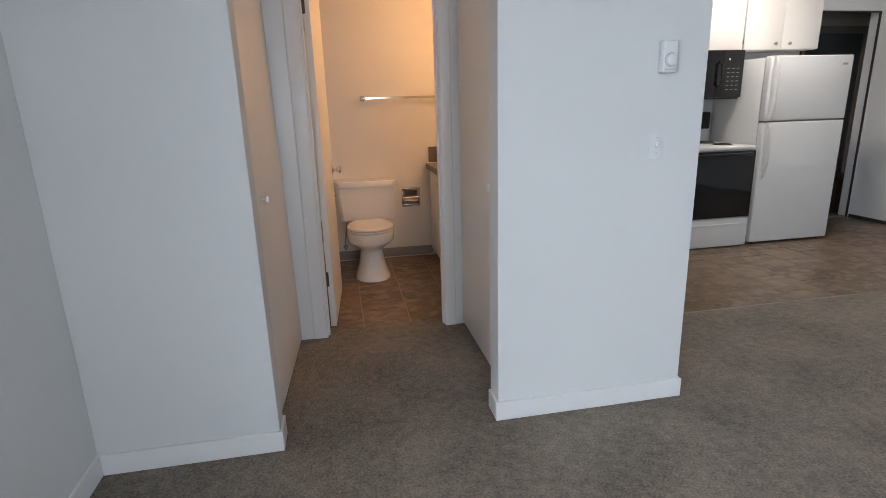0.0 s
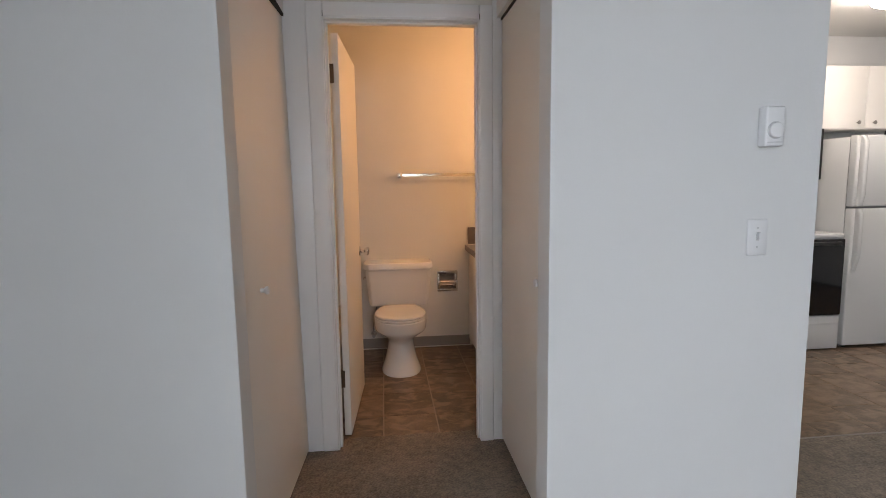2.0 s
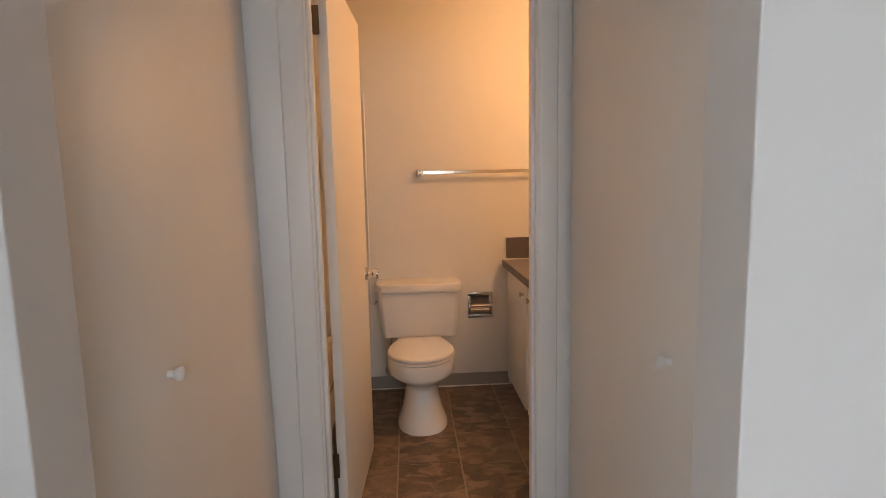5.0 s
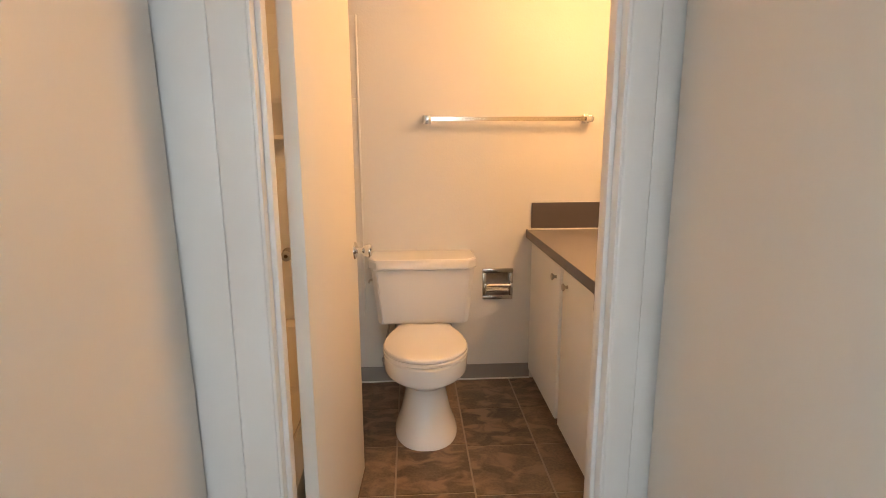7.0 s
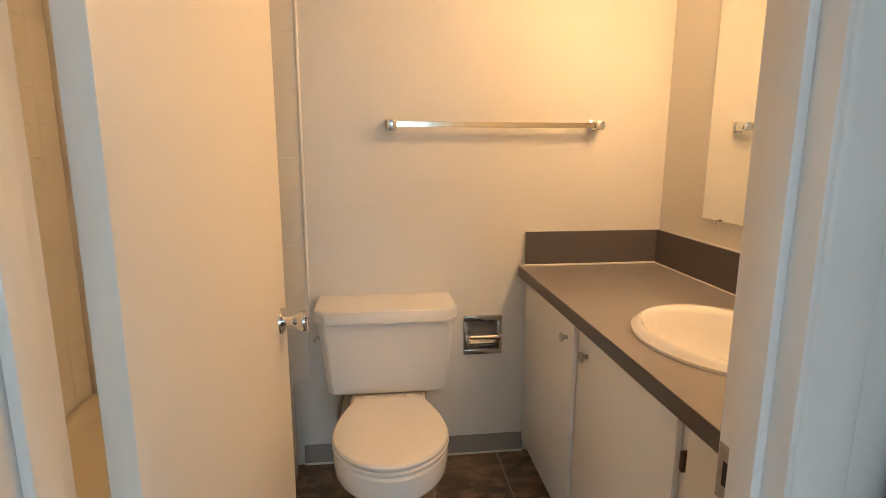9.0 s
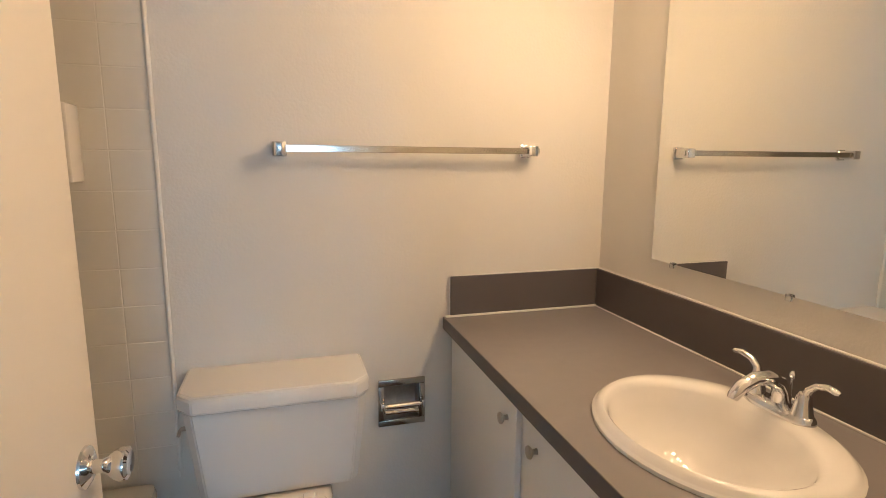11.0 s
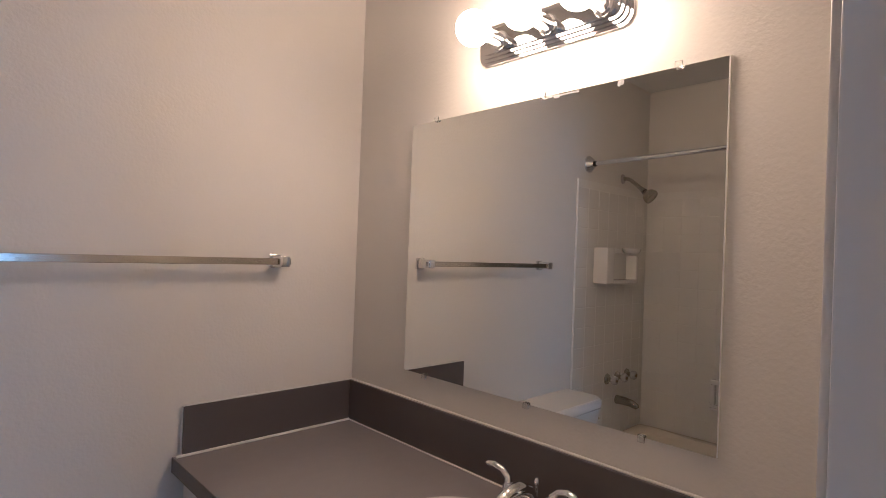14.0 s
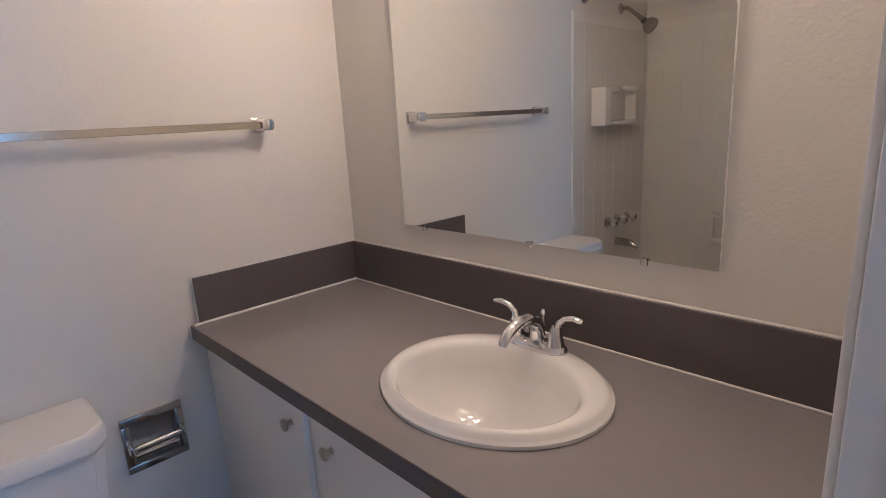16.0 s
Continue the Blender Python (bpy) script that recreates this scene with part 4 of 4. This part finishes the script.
piece("soap_dish", loft([oval(SXA + 0.055, cy0 - 0.055, SZB - 0.026, 0.045, 0.04, n=24), oval(SXA + 0.055, cy0 - 0.055, SZB - 0.012, 0.06, 0.05, n=24), oval(SXA + 0.055, cy0 - 0.055, SZB + 0.003, 0.062, 0.052, n=24), oval(SXA + 0.055, cy0 - 0.055, SZB + 0.003, 0.05, 0.042, n=24), oval(SXA + 0.055, cy0 - 0.055, SZB - 0.008, 0.04, 0.032, n=24)]), M_CHINA, cad)

# ---- kitchen ----
def cabinet_unit(name, x0, x1, z0, z1, doors, knobs, label):
    """Wall cabinet with flat doors; doors are x pairs, knobs x places."""
    c = thing(name, (x0 + x1) / 2, KBACK, z0, label, "cabinet", "kitchen wall cabinets")
    piece("body", box(x0, x1, 2.572, KBACK - 0.001, z0, z1, bevel=0.002), M_CABINET, c)
    for (a, b), k in zip(doors, knobs):
        d = piece("door", box(a, b, 2.552, 2.5712, z0 + 0.004, z1 - 0.004, bevel=0.003), M_CABINET, c)
        if k is not None:
            sub("knob", turned((k, 2.5522, z0 + 0.05), (0, -1, 0), [(0, 0), (0, 0.007), (0.010, 0.006), (0.015, 0.012), (0.020, 0.016), (0.025, 0.012), (0.026, 0)], n=18), M_STEEL, d, c, "round steel knob")
        else:
            for z in (z0 + 0.07, z1 - 0.07):
                sub("hinge", box(b - 0.004, b + 0.006, 2.546, 2.5518, z - 0.02, z + 0.02, bevel=0.001, seg=1), M_STEEL, d, c, "small steel hinge")
    return c


cabinet_unit("wall_cabinet", 3.16, 3.957, 1.718, 2.22, [(3.164, 3.555), (3.559, 3.952)], [3.50, None], "white painted wall cabinet above the microwave")
cabinet_unit("wall_cabinet", 3.963, 4.752, 1.718, 2.22, [(3.967, 4.355), (4.359, 4.748)], [4.285, 4.43], "white painted wall cabinet with two doors above the refrigerator")

mw = thing("microwave", 3.53, KBACK, 1.295, "black over-the-range microwave under the wall cabinet", "microwave")
piece("body", box(3.17, 3.925, 2.50, KBACK - 0.001, 1.297, 1.7165, bevel=0.006), M_BLACKPL, mw)
mwd = piece("door", box(3.172, 3.72, 2.468, 2.4995, 1.31, 1.712, bevel=0.006, seg=3), M_BLACK, mw, "glossy black microwave door")
sub("handle", tube([(3.685, 2.466, 1.40), (3.685, 2.435, 1.42), (3.685, 2.435, 1.60), (3.685, 2.466, 1.62)], [0.010, 0.011, 0.011, 0.010]), M_BLACKPL, mwd, mw)
mwp = piece("control_panel", box(3.7225, 3.923, 2.468, 2.4995, 1.31, 1.712, bevel=0.006, seg=3), M_BLACKPL, mw, "black keypad panel")
for r in range(6):
    for c in range(3):
        sub("button", box(3.758 + c * 0.047, 3.784 + c * 0.047, 2.4672, 2.4682, 1.375 + r * 0.036, 1.382 + r * 0.036), M_KEYS, mwp, mw, "pale grey keypad print")
sub("display", turned((3.775, 2.4678, 1.635), (0, -1, 0), [(0, 0), (0, 0.010), (0.002, 0.009), (0.002, 0)], n=14), M_PLASTIC, mwp, mw)

st = thing("kitchen_range", 3.50, 2.5, 0.0, "white electric range with a black oven door", "stove")
SX0, SX1, SY0 = 3.125, 3.885, 2.165
piece("body", box(SX0, SX1, SY0 + 0.02, KBACK - 0.02, 0.003, 0.868, bevel=0.004), M_APPLIANCE, st)
ct = bmesh.new()
add_box(ct, SX0 - 0.003, SX1 + 0.003, SY0, KBACK - 0.06, 0.869, 0.902, bevel=0.008, seg=3)
ctop = piece("cooktop", ct, M_APPLIANCE, st)
for bx_, by_, br in ((3.30, 2.36, 0.095), (3.70, 2.36, 0.075), (3.30, 2.62, 0.075), (3.70, 2.62, 0.095)):
    for k in range(3):
        rr = br * (0.95 - 0.3 * k)
        ring = [(bx_ + rr * math.cos(radians(a)), by_ + rr * math.sin(radians(a)), 0.907) for a in range(0, 361, 20)]
        sub("burner_coil", tube(ring, [0.006] * len(ring), n=6), M_BLACKPL, ctop, st)
    sub("drip_pan", turned((bx_, by_, 0.9022), (0, 0, 1), [(0, 0), (0, br + 0.012), (0.002, br + 0.010), (0.002, 0)], n=28), M_BLACKPL, ctop, st)
od = piece("oven_door", box(SX0 + 0.004, SX1 - 0.004, SY0 - 0.018, SY0 + 0.0195, 0.278, 0.862, bevel=0.006, seg=3), M_BLACK, st, "glossy black glass oven door")
sub("handle", box(SX0 + 0.05, SX1 - 0.05, SY0 - 0.05, SY0 - 0.0185, 0.82, 0.845, bevel=0.006), M_BLACKPL, od, st)
dr = piece("drawer", box(SX0 + 0.004, SX1 - 0.004, SY0 - 0.012, SY0 + 0.0195, 0.012, 0.27, bevel=0.006, seg=3), M_APPLIANCE, st, "white storage drawer")
sub("drawer_grip", box(SX0 + 0.02, SX1 - 0.02, SY0 - 0.017, SY0 - 0.0122, 0.205, 0.222, bevel=0.002), M_APPLIANCE, dr, st)
bg = piece("backguard", box(SX0, SX1, KBACK - 0.0598, KBACK - 0.005, 0.869, 1.02, bevel=0.008, seg=3), M_APPLIANCE, st)
sub("control_panel", box(SX0 + 0.005, SX1 - 0.005, KBACK - 0.085, KBACK - 0.005, 1.0205, 1.18, bevel=0.014, seg=3), M_BLACKPL, bg, st, "black control panel")

fg = thing("refrigerator", 4.35, 2.5, 0.0, "white top-freezer refrigerator with long moulded handles", "refrigerator")
FX0, FX1, FYD = 3.935, 4.757, 2.168
piece("body", box(FX0 + 0.004, FX1 - 0.004, FYD + 0.075, KBACK - 0.02, 0.05, 1.628, bevel=0.005), M_APPLIANCE, fg)
fz = piece("freezer_door", box(FX0, FX1, FYD, FYD + 0.068, 1.102, 1.638, bevel=0.012, seg=4), M_APPLIANCE, fg)
fd = piece("fridge_door", box(FX0, FX1, FYD, FYD + 0.068, 0.022, 1.090, bevel=0.012, seg=4), M_APPLIANCE, fg)
piece("gasket", box(FX0 + 0.01, FX1 - 0.01, FYD + 0.0685, FYD + 0.0745, 0.06, 1.62), M_GREYPL, fg)
piece("kick_grille", box(FX0 + 0.02, FX1 - 0.02, FYD + 0.05, FYD + 0.10, 0.008, 0.044), M_GREYPL, fg)
def moulded_handle(z_top, z_bottom, grow):
    """Full-depth moulded pull: rings of a flattened oval that sink into the door at both ends."""
    rings = []
    for k in range(13):
        f = k / 12
        z = z_top + (z_bottom - z_top) * f
        out = 0.044 * min(1.0, f / 0.07 + grow[0], (1 - f) / 0.30 + grow[1])
        rings.append(oval(FX0 + 0.043, FYD - out * 0.5 + 0.002, z, 0.019, 0.004 + out * 0.5, n=18, p=3.5))
    return loft(rings)


sub("handle", moulded_handle(1.632, 1.108, (0.35, 0.5)), M_APPLIANCE, fz, fg)
sub("handle", moulded_handle(1.086, 0.60, (0.6, 0.0)), M_APPLIANCE, fd, fg)
sub("badge", box(4.65, 4.70, FYD - 0.0015, FYD + 0.0002, 1.555, 1.572), M_GREYPL, fz, fg, "small grey maker's badge")
for x in (FX0 + 0.06, FX1 - 0.06):
    piece("foot", turned((x, FYD + 0.06, 0.0), (0, 0, 1), [(0, 0), (0, 0.02), (0.012, 0.02), (0.045, 0.012), (0.045, 0)], n=12), M_BLACKPL, fg)

# doorway to the entry
ef = thing("doorway_frame", 5.28, KBACK, 0.0, "dark metal-edged doorway frame to the entry", "door frame", kind="structure")
piece("edge", box(5.734, 5.7475, KBACK - 0.008, KBACK + 0.012, 0.001, 2.086, bevel=0.002), M_DARKBASE, ef)
piece("edge", box(4.8605, 4.874, KBACK - 0.008, KBACK + 0.012, 0.001, 2.086, bevel=0.002), M_DARKBASE, ef)
piece("track", box(4.8605, 5.7475, KBACK - 0.008, KBACK + 0.03, 2.0865, 2.0995, bevel=0.002), M_DARKBASE, ef)
piece("sill", box(4.8755, 5.733, KBACK - 0.004, KBACK + 0.11, 0.0005, 0.012, bevel=0.003), M_COVE, ef, "grey metal threshold")
ed = thing("door_4", 6.2, 3.75, 0.0, "closed dark grey entry door in a grey frame", "door", kind="structure")
piece("leaf", box(5.72, 6.50, 3.715, 3.749, 0.01, 1.99, bevel=0.003), M_GREYDOOR, ed)
piece("frame", box(6.5005, 6.58, 3.70, 3.7495, 0.001, 2.07, bevel=0.003), M_COVE, ed)
piece("frame", box(5.64, 5.7195, 3.70, 3.7495, 0.001, 2.07, bevel=0.003), M_COVE, ed)
piece("frame", box(5.72, 6.50, 3.70, 3.7495, 1.9905, 2.07, bevel=0.003), M_COVE, ed)
bxs = thing("wooden_box", 6.0, 3.3, 0.0, "dark brown wooden box on the entry floor", "box")
piece("body", box(5.80, 6.25, 3.10, 3.50, 0.001, 0.36, bevel=0.006), M_BROWN, bxs)
piece("top", box(5.79, 6.26, 3.09, 3.51, 0.3605, 0.385, bevel=0.004), M_BROWN, bxs)

kl = thing("ceiling_light", 3.75, 1.79, CEIL, "white round ceiling light with a lit glass dome", "ceiling lamp")
piece("base", turned((3.75, 1.79, CEIL - 0.0005), (0, 0, -1), [(0, 0), (0, 0.15), (0.02, 0.148), (0.025, 0.13), (0.025, 0)], n=32), M_STEEL, kl)
piece("dome", turned((3.75, 1.79, CEIL - 0.0257), (0, 0, -1), [(0, 0), (0, 0.135), (0.03, 0.13), (0.06, 0.105), (0.08, 0.06), (0.087, 0.02), (0.088, 0)], n=32), M_DOME, kl, "lit white glass dome")

# ---- floor and wall pieces ----
def tile_mesh(name, sx, sy, h, mat, bevel):
    bm = bmesh.new()
    lo = [(-sx / 2, -sy / 2), (sx / 2, -sy / 2), (sx / 2, sy / 2), (-sx / 2, sy / 2)]
    a = [bm.verts.new((x, y, 0)) for x, y in lo]
    b = [bm.verts.new((x, y, h - bevel)) for x, y in lo]
    c = [bm.verts.new((x - math.copysign(bevel, x), y - math.copysign(bevel, y), h)) for x, y in lo]
    for i in range(4):
        j = (i + 1) % 4
        bm.faces.new((a[i], a[j], b[j], b[i]))
        bm.faces.new((b[i], b[j], c[j], c[i]))
    bm.faces.new(c)
    bm.faces.new(a[::-1])
    me = bpy.data.meshes.new(name)
    bm.to_mesh(me)
    bm.free()
    me.materials.append(mat)
    return me


tile_cache = {}


def tile(parent, x0, x1, y0, y1, z, h, mat, bevel=0.0008):
    key = (round(x1 - x0, 4), round(y1 - y0, 4), h, mat.name)
    if key not in tile_cache:
        tile_cache[key] = tile_mesh("tile", x1 - x0, y1 - y0, h, mat, bevel)
    ob = new("tile", tile_cache[key])
    ob.parent = parent
    ob.location = ((x0 + x1) / 2, (y0 + y1) / 2, z)
    return ob


def vinyl_floor(name, x_lines, y_first, pitch, y_lo, y_hi, shifts, label, gap=0.007):
    """Vinyl sheet whose printed slabs are pieces of their own on a paler bed."""
    bed = structure(name, box(x_lines[0], x_lines[-1], y_lo, y_hi, -0.0118, -0.0020), M_JOINT, label, "floor")
    for c, (x0, x1) in enumerate(zip(x_lines, x_lines[1:])):
        y = y_first + shifts[c % len(shifts)]
        while y < y_hi:
            a, b = max(y, y_lo), min(y + pitch, y_hi)
            if b - a > 0.01:
                tile(bed, x0 + gap / 2, x1 - gap / 2, a + gap / 2, b - gap / 2, -0.0020, 0.0022, M_VINYL)
            y += pitch
    return bed


vinyl_floor("vinyl_floor_bath", [-0.20, 0.09, 0.388, 0.686, 0.984, 1.28, 1.66], 0.765, 0.325, 1.197, BACK - 0.001, [0.0, 0.02, 0.02, 0.0], "brown slate-look vinyl floor with pale joints")
kx = [1.762 + 0.3 * i for i in range(14)]
kx[-1] = RIGHT
vinyl_floor("vinyl_floor_kitchen", kx, 0.55, 0.325, 0.874, 3.749, [0.0, 0.16], "grey-brown slate-look vinyl floor with pale joints")
structure("carpet_edge_strip", box(1.77, RIGHT - 0.01, 0.868, 0.878, -0.002, 0.0035, bevel=0.0015), M_COVE, "thin brown carpet edge strip", "trim")

# glazed wall tiles round the tub
TZ0, TP = 0.375, 0.1115
bed_b = structure("tile_bed_back", box(-0.6195, 0.2105, BACK - 0.0030, BACK - 0.0004, TZ0, TZ0 + 13.4 * TP), M_GROUT, "pale grout bed of the tub wall", "wall tile")
cols = [0.209 - TP * i for i in range(8)] + [-0.619]
rows_ = [TZ0 + TP * i for i in range(14)]
wt = tile_mesh("wall_tile", TP - 0.0026, TP - 0.0026, 0.0012, M_TILE, 0.0008)
turn_b = Matrix.Rotation(radians(90), 4, "X")
for c in range(8):
    w = cols[c] - cols[c + 1]
    for r in range(13):
        ob = new("tile", wt)
        ob.parent = bed_b
        ob.matrix_local = Matrix.Translation((cols[c] - w / 2, BACK - 0.0028, rows_[r] + TP / 2)) @ turn_b @ Matrix.Diagonal((w / TP, 1, 1, 1))
bed_s = structure("tile_bed_side", box(-0.6197, -0.617, 1.1785, BACK - 0.008, TZ0, TZ0 + 13.4 * TP), M_GROUT, "pale grout bed of the tub side wall", "wall tile")
turn_s = Matrix.Rotation(radians(90), 4, "Z") @ Matrix.Rotation(radians(90), 4, "X")
for c in range(13):
    for r in range(13):
        ob = new("tile", wt)
        ob.parent = bed_s
        ob.matrix_local = Matrix.Translation((-0.6172, BACK - 0.008 - TP * (c + 0.5), rows_[r] + TP / 2)) @ turn_s
structure("tile_edge_trim", tube([(0.2135, BACK - 0.004, 0.40), (0.2135, BACK - 0.004, TZ0 + 13.4 * TP)], [0.0065, 0.0065], n=10), M_CAULK, "white rounded tile edge with caulk", "trim", smooth=True)
